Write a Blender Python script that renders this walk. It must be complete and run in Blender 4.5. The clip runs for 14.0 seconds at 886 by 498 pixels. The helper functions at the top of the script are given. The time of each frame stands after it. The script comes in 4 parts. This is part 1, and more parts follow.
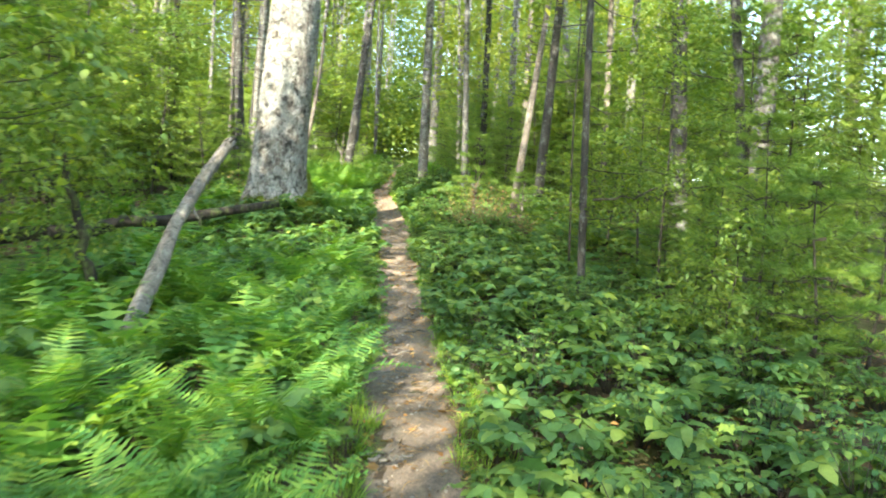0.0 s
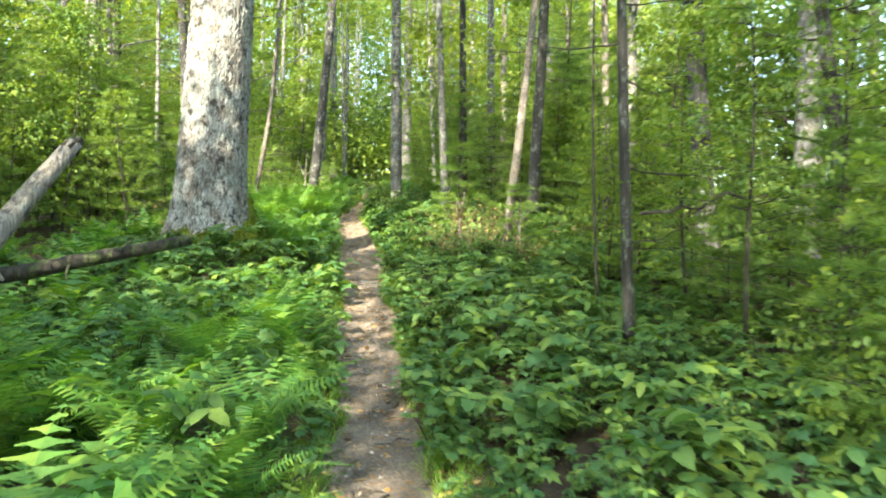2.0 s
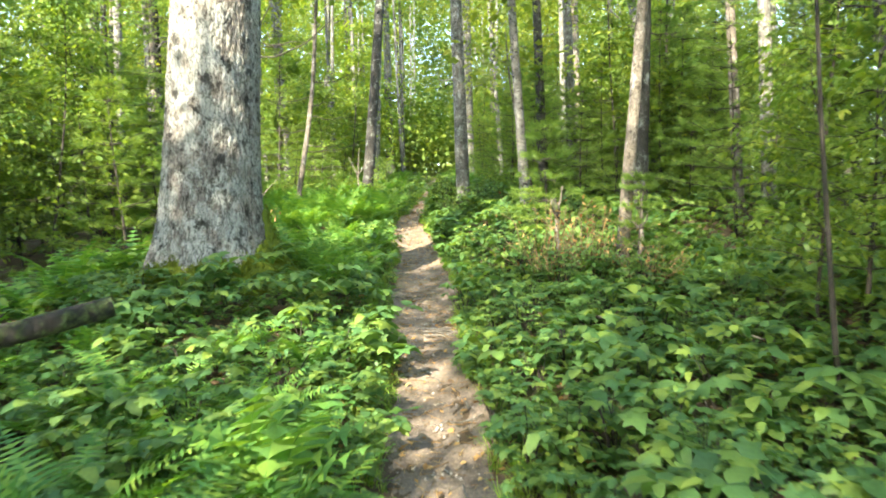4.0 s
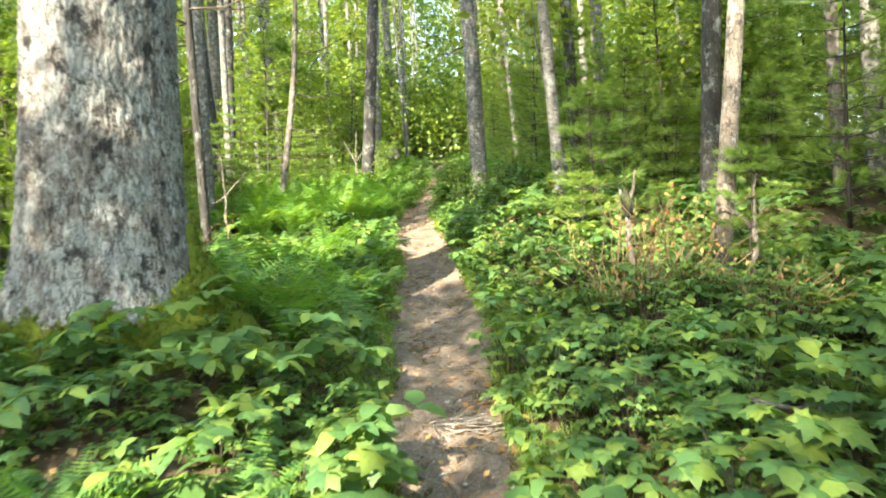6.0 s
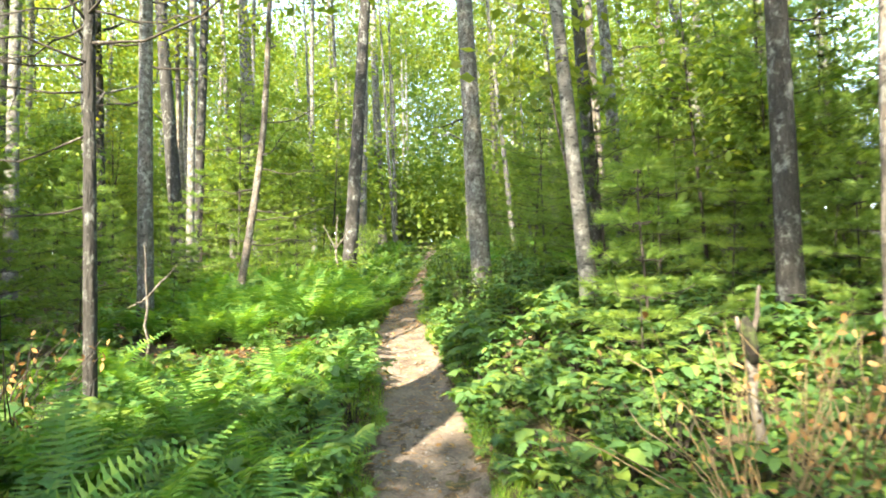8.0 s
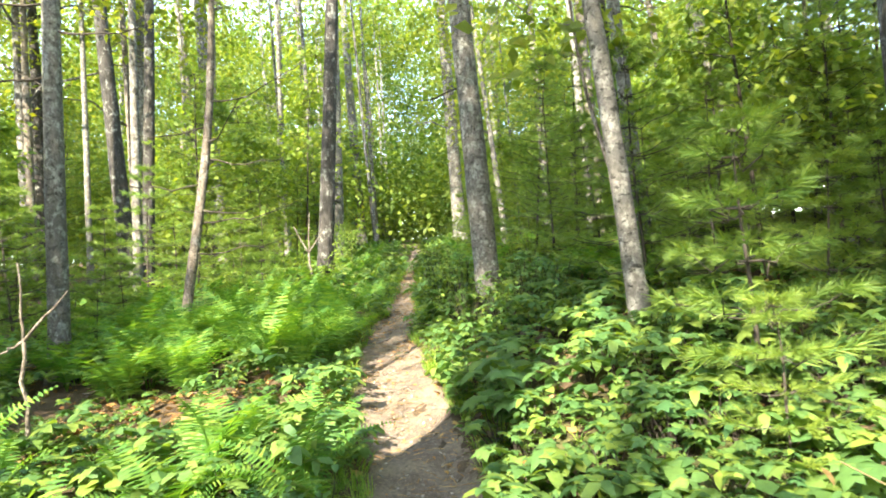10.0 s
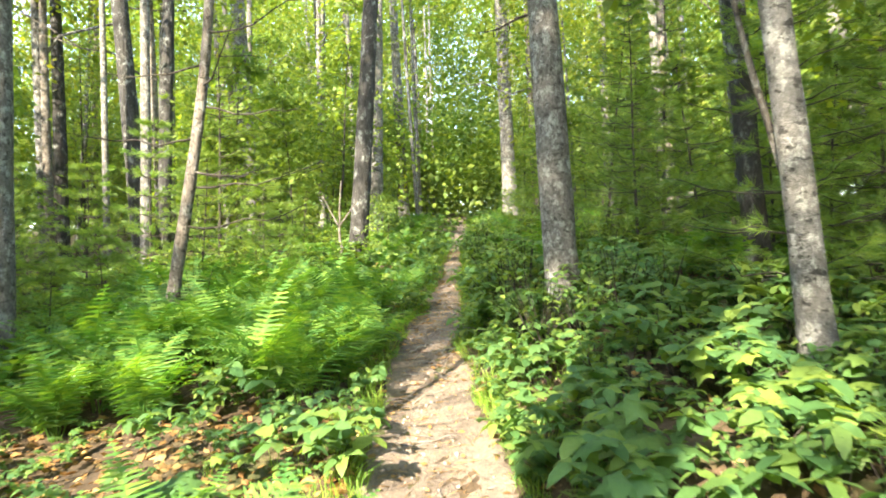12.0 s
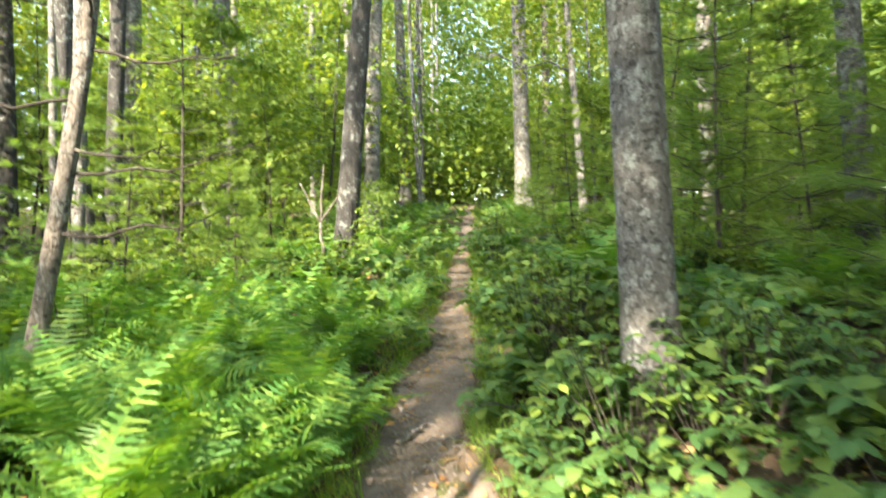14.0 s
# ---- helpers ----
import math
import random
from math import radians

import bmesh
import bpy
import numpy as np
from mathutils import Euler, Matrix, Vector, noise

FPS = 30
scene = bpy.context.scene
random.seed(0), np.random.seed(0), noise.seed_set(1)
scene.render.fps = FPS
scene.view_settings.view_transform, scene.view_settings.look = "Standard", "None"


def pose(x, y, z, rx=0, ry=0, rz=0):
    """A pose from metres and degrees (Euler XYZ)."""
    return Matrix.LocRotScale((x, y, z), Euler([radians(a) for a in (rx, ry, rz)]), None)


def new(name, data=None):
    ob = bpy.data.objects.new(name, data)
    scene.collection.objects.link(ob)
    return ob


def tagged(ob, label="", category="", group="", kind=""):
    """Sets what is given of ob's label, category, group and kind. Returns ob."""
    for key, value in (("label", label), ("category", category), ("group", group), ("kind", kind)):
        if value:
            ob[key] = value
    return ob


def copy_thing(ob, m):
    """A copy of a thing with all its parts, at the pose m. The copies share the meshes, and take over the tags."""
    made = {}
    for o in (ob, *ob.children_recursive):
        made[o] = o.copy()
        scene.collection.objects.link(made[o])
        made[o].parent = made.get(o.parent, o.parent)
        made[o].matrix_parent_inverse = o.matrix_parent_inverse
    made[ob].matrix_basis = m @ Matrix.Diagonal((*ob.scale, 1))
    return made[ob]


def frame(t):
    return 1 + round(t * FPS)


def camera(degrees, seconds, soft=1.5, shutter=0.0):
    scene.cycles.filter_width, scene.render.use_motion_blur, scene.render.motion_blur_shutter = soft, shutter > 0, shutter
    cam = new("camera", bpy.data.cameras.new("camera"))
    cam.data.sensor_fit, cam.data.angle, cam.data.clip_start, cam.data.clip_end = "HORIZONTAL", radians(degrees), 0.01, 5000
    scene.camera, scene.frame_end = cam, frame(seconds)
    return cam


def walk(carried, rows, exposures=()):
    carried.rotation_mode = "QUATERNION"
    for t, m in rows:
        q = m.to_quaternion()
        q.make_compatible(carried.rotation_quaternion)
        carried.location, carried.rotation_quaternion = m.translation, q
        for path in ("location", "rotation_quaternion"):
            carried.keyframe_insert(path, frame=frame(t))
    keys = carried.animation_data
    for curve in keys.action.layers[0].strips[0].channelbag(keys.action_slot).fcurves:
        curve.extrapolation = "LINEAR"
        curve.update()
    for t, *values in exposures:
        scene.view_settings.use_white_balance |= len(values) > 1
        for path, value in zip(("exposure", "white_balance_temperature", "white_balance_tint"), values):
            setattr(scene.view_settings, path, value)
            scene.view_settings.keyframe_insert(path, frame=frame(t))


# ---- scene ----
cam = camera(69.1, 14.0, soft=1.85, shutter=0.40)
PATH = [
    (0.0, pose(0.000, 0.000, 1.480, 86.70, -3.51, -5.15)),
    (0.5, pose(0.070, 0.548, 1.489, 86.71, 0.91, -8.00)),
    (1.0, pose(0.158, 1.046, 1.493, 90.56, 5.10, -6.31)),
    (1.5, pose(0.143, 1.682, 1.502, 89.40, 0.01, -8.82)),
    (2.0, pose(0.151, 2.270, 1.545, 88.60, -0.80, -7.24)),
    (2.5, pose(0.088, 2.873, 1.594, 86.95, -0.12, -3.03)),
    (3.0, pose(0.164, 3.405, 1.680, 88.10, 0.58, -3.74)),
    (3.2, pose(0.172, 3.696, 1.740, 87.88, 0.37, -2.49)),
    (5.3, pose(0.158, 6.462, 1.850, 87.93, 3.16, -1.20)),
    (5.5, pose(0.164, 6.620, 1.909, 87.73, 2.54, 0.35)),
    (6.0, pose(0.138, 7.105, 1.977, 86.50, 3.56, -1.08)),
    (6.5, pose(0.155, 7.654, 2.005, 91.60, 1.29, -5.22)),
    (7.0, pose(0.179, 8.131, 2.062, 93.77, 6.36, -1.61)),
    (7.5, pose(0.152, 8.590, 2.141, 92.31, 0.88, -3.78)),
    (8.0, pose(0.110, 9.065, 2.229, 93.83, 2.67, -2.21)),
    (8.5, pose(0.091, 9.494, 2.284, 93.71, 3.03, 1.62)),
    (8.7, pose(0.096, 9.696, 2.324, 93.86, 2.15, -0.71)),
    (10.8, pose(-0.041, 11.430, 2.501, 92.22, 4.99, -4.61)),
    (11.0, pose(-0.049, 11.603, 2.536, 91.21, 4.19, -5.67)),
    (11.5, pose(0.003, 12.052, 2.548, 91.26, 0.99, -4.98)),
    (12.0, pose(0.026, 12.550, 2.597, 91.21, 2.94, -0.05)),
    (12.5, pose(0.075, 13.071, 2.663, 89.37, 0.96, -1.14)),
    (13.0, pose(0.121, 13.565, 2.741, 91.39, 3.93, 0.90)),
    (13.2, pose(0.078, 13.770, 2.759, 90.52, 3.54, 0.78)),
    (13.5, pose(0.048, 14.080, 2.790, 86.91, 0.37, -2.46)),
    (14.0, pose(-0.000, 14.584, 2.893, 89.76, 1.84, 0.18)),
]
walk(cam, PATH, [(0.0, 3.64, 7000, 5), (3.2, 3.66, 7050, 5), (5.5, 3.80, 7250, 10), (11.5, 3.76, 7200, 11), (14.0, 3.68, 7150, 12)])

# ---- world and sun ----
SUN_TO = Vector((-0.40, -0.72, 0.60)).normalized()
world = bpy.data.worlds.new("sky")
scene.world = world
world.use_nodes = True
wn = world.node_tree.nodes
sky = wn.new("ShaderNodeTexSky")
sky.sky_type, sky.sun_disc = "NISHITA", False
sky.sun_elevation = math.asin(SUN_TO.z)
sky.sun_rotation = math.atan2(SUN_TO.x, SUN_TO.y)
wn["Background"].inputs[1].default_value = 0.15
world.node_tree.links.new(sky.outputs[0], wn["Background"].inputs[0])
sun = new("sun", bpy.data.lights.new("sun", "SUN"))
sun.data.energy, sun.data.angle, sun.data.color = 3.0, radians(0.6), (1.0, 0.90, 0.74)
sun.rotation_euler = SUN_TO.to_track_quat("Z", "Y").to_euler()

rng = np.random.default_rng(7)


# ---- materials ----
def material(name, rough=0.8):
    m = bpy.data.materials.new(name)
    m.use_nodes = True
    nt = m.node_tree
    b = nt.nodes["Principled BSDF"]
    b.inputs["Roughness"].default_value = rough
    b.inputs["Specular IOR Level"].default_value = 0.3
    return m, nt, b


def node(nt, kind, **values):
    n = nt.nodes.new(kind)
    for key, v in values.items():
        n.inputs[key.replace("_", " ")].default_value = v
    return n


def ramp(nt, src, stops):
    r = nt.nodes.new("ShaderNodeValToRGB")
    e = r.color_ramp.elements
    while len(e) < len(stops):
        e.new(0.5)
    for k, (p, c) in enumerate(stops):
        e[k].position, e[k].color = p, (*c, 1)
    nt.links.new(src, r.inputs[0])
    return r.outputs[0]


def mixed(nt, fac, a, b, kind="MIX"):
    x = nt.nodes.new("ShaderNodeMix")
    x.data_type, x.blend_type = "RGBA", kind
    for sock, v in ((x.inputs[0], fac), (x.inputs[6], a), (x.inputs[7], b)):
        if hasattr(v, "is_output"):
            nt.links.new(v, sock)
        else:
            sock.default_value = v if isinstance(v, float) else (*v, 1)
    return x.outputs[2]


def coords(nt, sx=1.0, sy=1.0, sz=1.0):
    tc = nt.nodes.new("ShaderNodeTexCoord")
    mp = nt.nodes.new("ShaderNodeMapping")
    mp.inputs["Scale"].default_value = (sx, sy, sz)
    nt.links.new(tc.outputs["Object"], mp.inputs[0])
    return mp.outputs[0]


def noise_of(nt, vec, scale, detail=5.0, rough=0.6):
    n = node(nt, "ShaderNodeTexNoise", Scale=scale, Detail=detail, Roughness=rough)
    nt.links.new(vec, n.inputs["Vector"])
    return n.outputs[0]


def bumped(nt, b, height, strength, dist):
    bp = node(nt, "ShaderNodeBump", Strength=strength, Distance=dist)
    nt.links.new(height, bp.inputs["Height"])
    nt.links.new(bp.outputs[0], b.inputs["Normal"])


def bark(name, deep, mid, pale, lichen, amount, stretch=3.5, scale=14.0, relief=0.03, blotch=8.0, marks=0.0, mark_scale=13.0, mark_flat=2.2, mark_from=0.56, crack=0.62, fissure=0.0):
    m, nt, b = material(name, 0.9)
    v = coords(nt, 1, 1, 1 / stretch)
    vo = node(nt, "ShaderNodeTexVoronoi", Scale=scale, Randomness=1.0)
    vo.feature = "DISTANCE_TO_EDGE"
    warp = nt.nodes.new("ShaderNodeVectorMath")
    warp.operation = "MULTIPLY_ADD"
    wnse = node(nt, "ShaderNodeTexNoise", Scale=scale * 0.7, Detail=4.0)
    nt.links.new(v, wnse.inputs["Vector"])
    nt.links.new(wnse.outputs["Color"], warp.inputs[0])
    warp.inputs[1].default_value = (1.6 / scale, 1.6 / scale, 1.6 / scale)
    nt.links.new(v, warp.inputs[2])
    nt.links.new(warp.outputs[0], vo.inputs["Vector"])
    fine = noise_of(nt, v, scale * 4.5, 6.0, 0.7)
    plate = noise_of(nt, v, scale * 0.6, 5.0, 0.65)
    col = ramp(nt, plate, [(0.35, mid), (0.65, pale)])
    patch = noise_of(nt, coords(nt, 1, 1, 0.7), blotch, 8.0, 0.78)
    mask = ramp(nt, patch, [(0.58 - amount * 0.3, (0, 0, 0)), (0.66 - amount * 0.3, (0.9, 0.9, 0.9))])
    col = mixed(nt, mask, col, lichen)
    ratio = tuple(d / c for d, c in zip(deep, mid))
    edge_d = vo.outputs["Distance"]
    if fissure:
        n1 = noise_of(nt, coords(nt, 1, 1, 0.30), fissure, 4.0, 0.62)
        off = nt.nodes.new("ShaderNodeMath")
        off.operation = "SUBTRACT"
        nt.links.new(n1, off.inputs[0])
        off.inputs[1].default_value = 0.5
        ab = nt.nodes.new("ShaderNodeMath")
        ab.operation = "ABSOLUTE"
        nt.links.new(off.outputs[0], ab.inputs[0])
        wide = nt.nodes.new("ShaderNodeMath")
        wide.operation = "MULTIPLY"
        nt.links.new(ab.outputs[0], wide.inputs[0])
        wide.inputs[1].default_value = 2.2
        edge_d = wide.outputs[0]
    worn = ramp(nt, noise_of(nt, coords(nt, 1, 1, 0.6), scale * 0.5, 4.0, 0.6), [(crack - 0.22, (0.12, 0.12, 0.12)), (crack, (1, 1, 1))])
    col = mixed(nt, worn, col, ramp(nt, edge_d, [(0.0, ratio), (0.05, tuple(0.5 + 0.5 * c for c in ratio)), (0.16, (1, 1, 1))]), "MULTIPLY")
    col = mixed(nt, 1.0, col, ramp(nt, fine, [(0.3, (0.5, 0.5, 0.5)), (0.7, (1.22, 1.2, 1.17))]), "MULTIPLY")
    if marks:
        spot = noise_of(nt, coords(nt, 1, 1, mark_flat), mark_scale, 5.0, 0.62)
        k = 1 - marks
        col = mixed(nt, 1.0, col, ramp(nt, spot, [(mark_from, (1, 1, 1)), (mark_from + 0.05, (k, k, k))]), "MULTIPLY")
    tint = noise_of(nt, coords(nt), 0.9, 3.0)
    col = mixed(nt, 1.0, col, ramp(nt, tint, [(0.3, (0.75, 0.78, 0.80)), (0.7, (1.06, 1.06, 1.02))]), "MULTIPLY")
    nt.links.new(col, b.inputs["Base Color"])
    add = nt.nodes.new("ShaderNodeMath")
    add.operation = "MULTIPLY_ADD"
    nt.links.new(fine, add.inputs[0])
    add.inputs[1].default_value = 0.35
    nt.links.new(edge_d, add.inputs[2])
    bumped(nt, b, add.outputs[0], 0.9, relief)
    return m


def leafy(name, dark, mid, light, glow, through_light=0.45, rough=0.5):
    m, nt, b = material(name, rough)
    geo = nt.nodes.new("ShaderNodeNewGeometry")
    info = nt.nodes.new("ShaderNodeObjectInfo")
    col = ramp(nt, geo.outputs["Random Per Island"], [(0.0, dark), (0.5, mid), (1.0, light)])
    big = noise_of(nt, coords(nt), 1.3, 3.0)
    col = mixed(nt, 1.0, col, ramp(nt, big, [(0.3, (0.75, 0.85, 0.85)), (0.7, (1.2, 1.12, 1.0))]), "MULTIPLY")
    own = ramp(nt, info.outputs["Random"], [(0.0, (0.85, 0.92, 0.95)), (1.0, (1.15, 1.08, 0.95))])
    col = mixed(nt, 1.0, col, own, "MULTIPLY")
    vein = noise_of(nt, coords(nt), 60.0, 3.0)
    col = mixed(nt, 1.0, col, ramp(nt, vein, [(0.3, (0.86, 0.86, 0.86)), (0.7, (1.1, 1.1, 1.1))]), "MULTIPLY")
    nt.links.new(col, b.inputs["Base Color"])
    tr = nt.nodes.new("ShaderNodeBsdfTranslucent")
    nt.links.new(mixed(nt, 1.0, col, glow, "MULTIPLY"), tr.inputs[0])
    mx = nt.nodes.new("ShaderNodeMixShader")
    mx.inputs[0].default_value = through_light
    nt.links.new(b.outputs[0], mx.inputs[1])
    nt.links.new(tr.outputs[0], mx.inputs[2])
    nt.links.new(mx.outputs[0], nt.nodes["Material Output"].inputs[0])
    return m


def soil(name, stops, scale, strength, dist, speck):
    m, nt, b = material(name, 0.95)
    v = coords(nt)
    broad, fine = noise_of(nt, v, scale, 6.0, 0.65), noise_of(nt, v, scale * 14, 6.0, 0.7)
    col = ramp(nt, broad, stops)
    col = mixed(nt, 1.0, col, ramp(nt, fine, [(0.3, (0.5, 0.5, 0.5)), (0.68, (1.35, 1.3, 1.25))]), "MULTIPLY")
    vo = node(nt, "ShaderNodeTexVoronoi", Scale=scale * 22)
    nt.links.new(v, vo.inputs["Vector"])
    bits = ramp(nt, vo.outputs["Distance"], [(0.10, (1, 1, 1)), (0.2, (0, 0, 0))])
    col = mixed(nt, bits, col, speck)
    nt.links.new(col, b.inputs["Base Color"])
    bumped(nt, b, fine, strength, dist)
    return m


M_PINE = bark("pine_bark", (0.018, 0.017, 0.016), (0.155, 0.143, 0.132), (0.28, 0.263, 0.25), (0.35, 0.375, 0.375), 0.42, 2.4, 24.0, 0.04, 5.0, 0.78, 8.0, 0.8, 0.57, 0.50, 26.0)
M_GREY = bark("grey_bark", (0.036, 0.034, 0.032), (0.09, 0.087, 0.082), (0.16, 0.156, 0.147), (0.30, 0.32, 0.31), 0.26, 2.2, 30.0, 0.014, 14.0, 0.6, 22.0, 1.2)
M_PALE = bark("pale_bark", (0.06, 0.058, 0.055), (0.095, 0.094, 0.09), (0.16, 0.158, 0.153), (0.30, 0.305, 0.295), 0.24, 0.8, 30.0, 0.010, 9.0, 0.72, 15.0, 1.8)
M_DARK = bark("dark_bark", (0.008, 0.008, 0.007), (0.024, 0.0235, 0.023), (0.050, 0.0495, 0.048), (0.20, 0.22, 0.215), 0.16, 5.0, 26.0, 0.025)
M_BROWN = bark("brown_bark", (0.035, 0.030, 0.026), (0.10, 0.086, 0.073), (0.19, 0.17, 0.15), (0.30, 0.30, 0.285), 0.16, 3.0, 24.0, 0.015, 10.0, 0.6, 18.0, 1.4)
M_DEAD = bark("weathered_wood", (0.035, 0.031, 0.028), (0.14, 0.127, 0.115), (0.25, 0.232, 0.214), (0.31, 0.30, 0.28), 0.12, 7.0, 30.0, 0.016, 8.0, 0.5, 16.0, 0.5)
M_LOG = bark("rotting_wood", (0.006, 0.005, 0.005), (0.016, 0.014, 0.012), (0.034, 0.030, 0.025), (0.07, 0.10, 0.03), 0.25, 5.0, 18.0, 0.02)
M_TWIG = bark("twig_bark", (0.012, 0.010, 0.009), (0.032, 0.028, 0.024), (0.066, 0.058, 0.049), (0.25, 0.24, 0.21), 0.0, 6.0, 40.0, 0.006)
M_MOSS = leafy("moss", (0.04, 0.066, 0.010), (0.085, 0.122, 0.015), (0.15, 0.19, 0.022), (1.2, 1.1, 0.4), 0.2, 0.95)
M_CANOPY = leafy("canopy_leaf", (0.088, 0.135, 0.031), (0.141, 0.19, 0.039), (0.215, 0.25, 0.048), (1.65, 1.55, 0.5), 0.5)
M_UNDER = leafy("sapling_leaf", (0.076, 0.145, 0.040), (0.122, 0.195, 0.048), (0.20, 0.265, 0.055), (1.55, 1.5, 0.5), 0.5)
M_HERB = leafy("herb_leaf", (0.048, 0.120, 0.046), (0.078, 0.160, 0.053), (0.155, 0.23, 0.052), (1.5, 1.5, 0.5), 0.42)
M_FERN = leafy("fern_leaf", (0.060, 0.165, 0.042), (0.098, 0.22, 0.052), (0.17, 0.28, 0.057), (1.5, 1.5, 0.45), 0.45)
M_NEEDLE = leafy("pine_needle", (0.082, 0.158, 0.042), (0.127, 0.212, 0.053), (0.20, 0.275, 0.06), (1.5, 1.5, 0.5), 0.45)
M_GRASS = leafy("grass_blade", (0.08, 0.20, 0.03), (0.13, 0.27, 0.04), (0.24, 0.32, 0.07), (1.4, 1.3, 0.5), 0.4)
M_RUST = leafy("dry_leaf", (0.17, 0.085, 0.035), (0.30, 0.17, 0.07), (0.45, 0.30, 0.14), (1.2, 1.0, 0.7), 0.25, 0.8)
M_STRAW = leafy("dry_stem", (0.11, 0.08, 0.047), (0.18, 0.135, 0.08), (0.26, 0.21, 0.125), (1.1, 1.0, 0.7), 0.15, 0.85)
M_GROUND = soil("forest_floor", [(0.3, (0.030, 0.023, 0.015)), (0.5, (0.070, 0.050, 0.030)), (0.6, (0.055, 0.066, 0.022)), (0.75, (0.10, 0.072, 0.045))], 1.1, 0.8, 0.03, (0.20, 0.14, 0.085))
M_TRAIL = soil("packed_earth", [(0.3, (0.085, 0.070, 0.058)), (0.5, (0.145, 0.120, 0.098)), (0.72, (0.225, 0.183, 0.148))], 3.4, 1.0, 0.02, (0.36, 0.29, 0.21))
M_STONE = soil("stone", [(0.3, (0.16, 0.15, 0.14)), (0.7, (0.34, 0.32, 0.29))], 9.0, 0.5, 0.01, (0.4, 0.38, 0.35))


# ---- mesh helpers: arrays of points and triangles ----
def mesh_of(name, V, T, mat, smooth=True):
    V, T = np.asarray(V, np.float32), np.asarray(T, np.int32)
    me = bpy.data.meshes.new(name)
    me.vertices.add(len(V))
    me.vertices.foreach_set("co", V.ravel())
    me.loops.add(T.size)
    me.loops.foreach_set("vertex_index", T.ravel())
    me.polygons.add(len(T))
    me.polygons.foreach_set("loop_start", np.arange(0, T.size, 3, dtype=np.int32))
    if smooth:
        me.polygons.foreach_set("use_smooth", np.ones(len(T), bool))
    me.materials.append(mat)
    me.update(calc_edges=True)
    return me


def part(name, vt, mat, parent, label="", smooth=True):
    ob = new(name, mesh_of(name, vt[0], vt[1], mat, smooth))
    ob.parent = parent
    return tagged(ob, label)


def thing(name, at, label, category, group="", kind=""):
    ob = new(name)
    ob.location = at
    return tagged(ob, label, category, group, kind)


def solid(name, vt, mat, at, label, category, group="", kind=""):
    ob = new(name, mesh_of(name, vt[0], vt[1], mat))
    ob.location = at
    return tagged(ob, label, category, group, kind)


def joined(items):
    vs, ts, k = [], [], 0
    for v, t in items:
        vs.append(np.asarray(v, float))
        ts.append(np.asarray(t) + k)
        k += len(v)
    return np.concatenate(vs), np.concatenate(ts)


def turn(rx, ry, rz):
    return np.array(Euler((rx, ry, rz)).to_matrix())


def spread(templates, places, turns, sizes, which):
    """Copies of templates, joined: places (n, 3), turns (n, 3, 3), sizes (n,), which (n,)."""
    vs, ts, k = [], [], 0
    for j, (V, T) in enumerate(templates):
        sel = np.nonzero(which == j)[0]
        if not len(sel):
            continue
        W = np.einsum("nij,vj->nvi", turns[sel] * sizes[sel, None, None], V) + places[sel, None, :]
        n, m = W.shape[:2]
        vs.append(W.reshape(-1, 3))
        ts.append((np.asarray(T)[None] + (np.arange(n) * m)[:, None, None]).reshape(-1, 3) + k)
        k += n * m
    return np.concatenate(vs), np.concatenate(ts)


def euler_many(rx, ry, rz):
    cx, sx, cy, sy, cz, sz = np.cos(rx), np.sin(rx), np.cos(ry), np.sin(ry), np.cos(rz), np.sin(rz)
    R = np.empty((len(rz), 3, 3))
    R[:, 0, 0], R[:, 0, 1], R[:, 0, 2] = cz * cy, cz * sy * sx - sz * cx, cz * sy * cx + sz * sx
    R[:, 1, 0], R[:, 1, 1], R[:, 1, 2] = sz * cy, sz * sy * sx + cz * cx, sz * sy * cx - cz * sx
    R[:, 2, 0], R[:, 2, 1], R[:, 2, 2] = -sy, cy * sx, cy * cx
    return R


def tube(points, radii, seg=8, rough=0.0, cap=True):
    P = np.asarray(points, float)
    n = len(P)
    D = np.gradient(P, axis=0)
    D /= np.linalg.norm(D, axis=1)[:, None]
    ref = np.array([0.0, 0.0, 1.0]) if abs(D[0][2]) < 0.9 else np.array([1.0, 0.0, 0.0])
    V = []
    a = np.arange(seg) * 2 * math.pi / seg
    for k in range(n):
        u = np.cross(D[k], ref)
        u /= np.linalg.norm(u)
        w = np.cross(D[k], u)
        r = radii[k] * (1 + rough * rng.uniform(-1, 1, seg))
        V.append(P[k] + np.cos(a)[:, None] * r[:, None] * u + np.sin(a)[:, None] * r[:, None] * w)
    V = np.concatenate(V)
    T = []
    for k in range(n - 1):
        for j in range(seg):
            b, c = k * seg + j, k * seg + (j + 1) % seg
            T += [(b, c, c + seg), (b, c + seg, b + seg)]
    if cap:
        V = np.concatenate([V, P[:1], P[-1:]])
        for j in range(seg):
            T.append((n * seg, (j + 1) % seg, j))
            T.append((n * seg + 1, (n - 1) * seg + j, (n - 1) * seg + (j + 1) % seg))
    return V, np.array(T)


def bent(a, b, n=6, wobble=0.05, sag=0.0):
    a, b = np.asarray(a, float), np.asarray(b, float)
    s = np.linspace(0, 1, n)
    P = a + (b - a) * s[:, None]
    P += rng.normal(0, 1, (n, 3)) * wobble * np.sin(math.pi * s)[:, None]
    P[:, 2] -= sag * 4 * s * (1 - s)
    return P


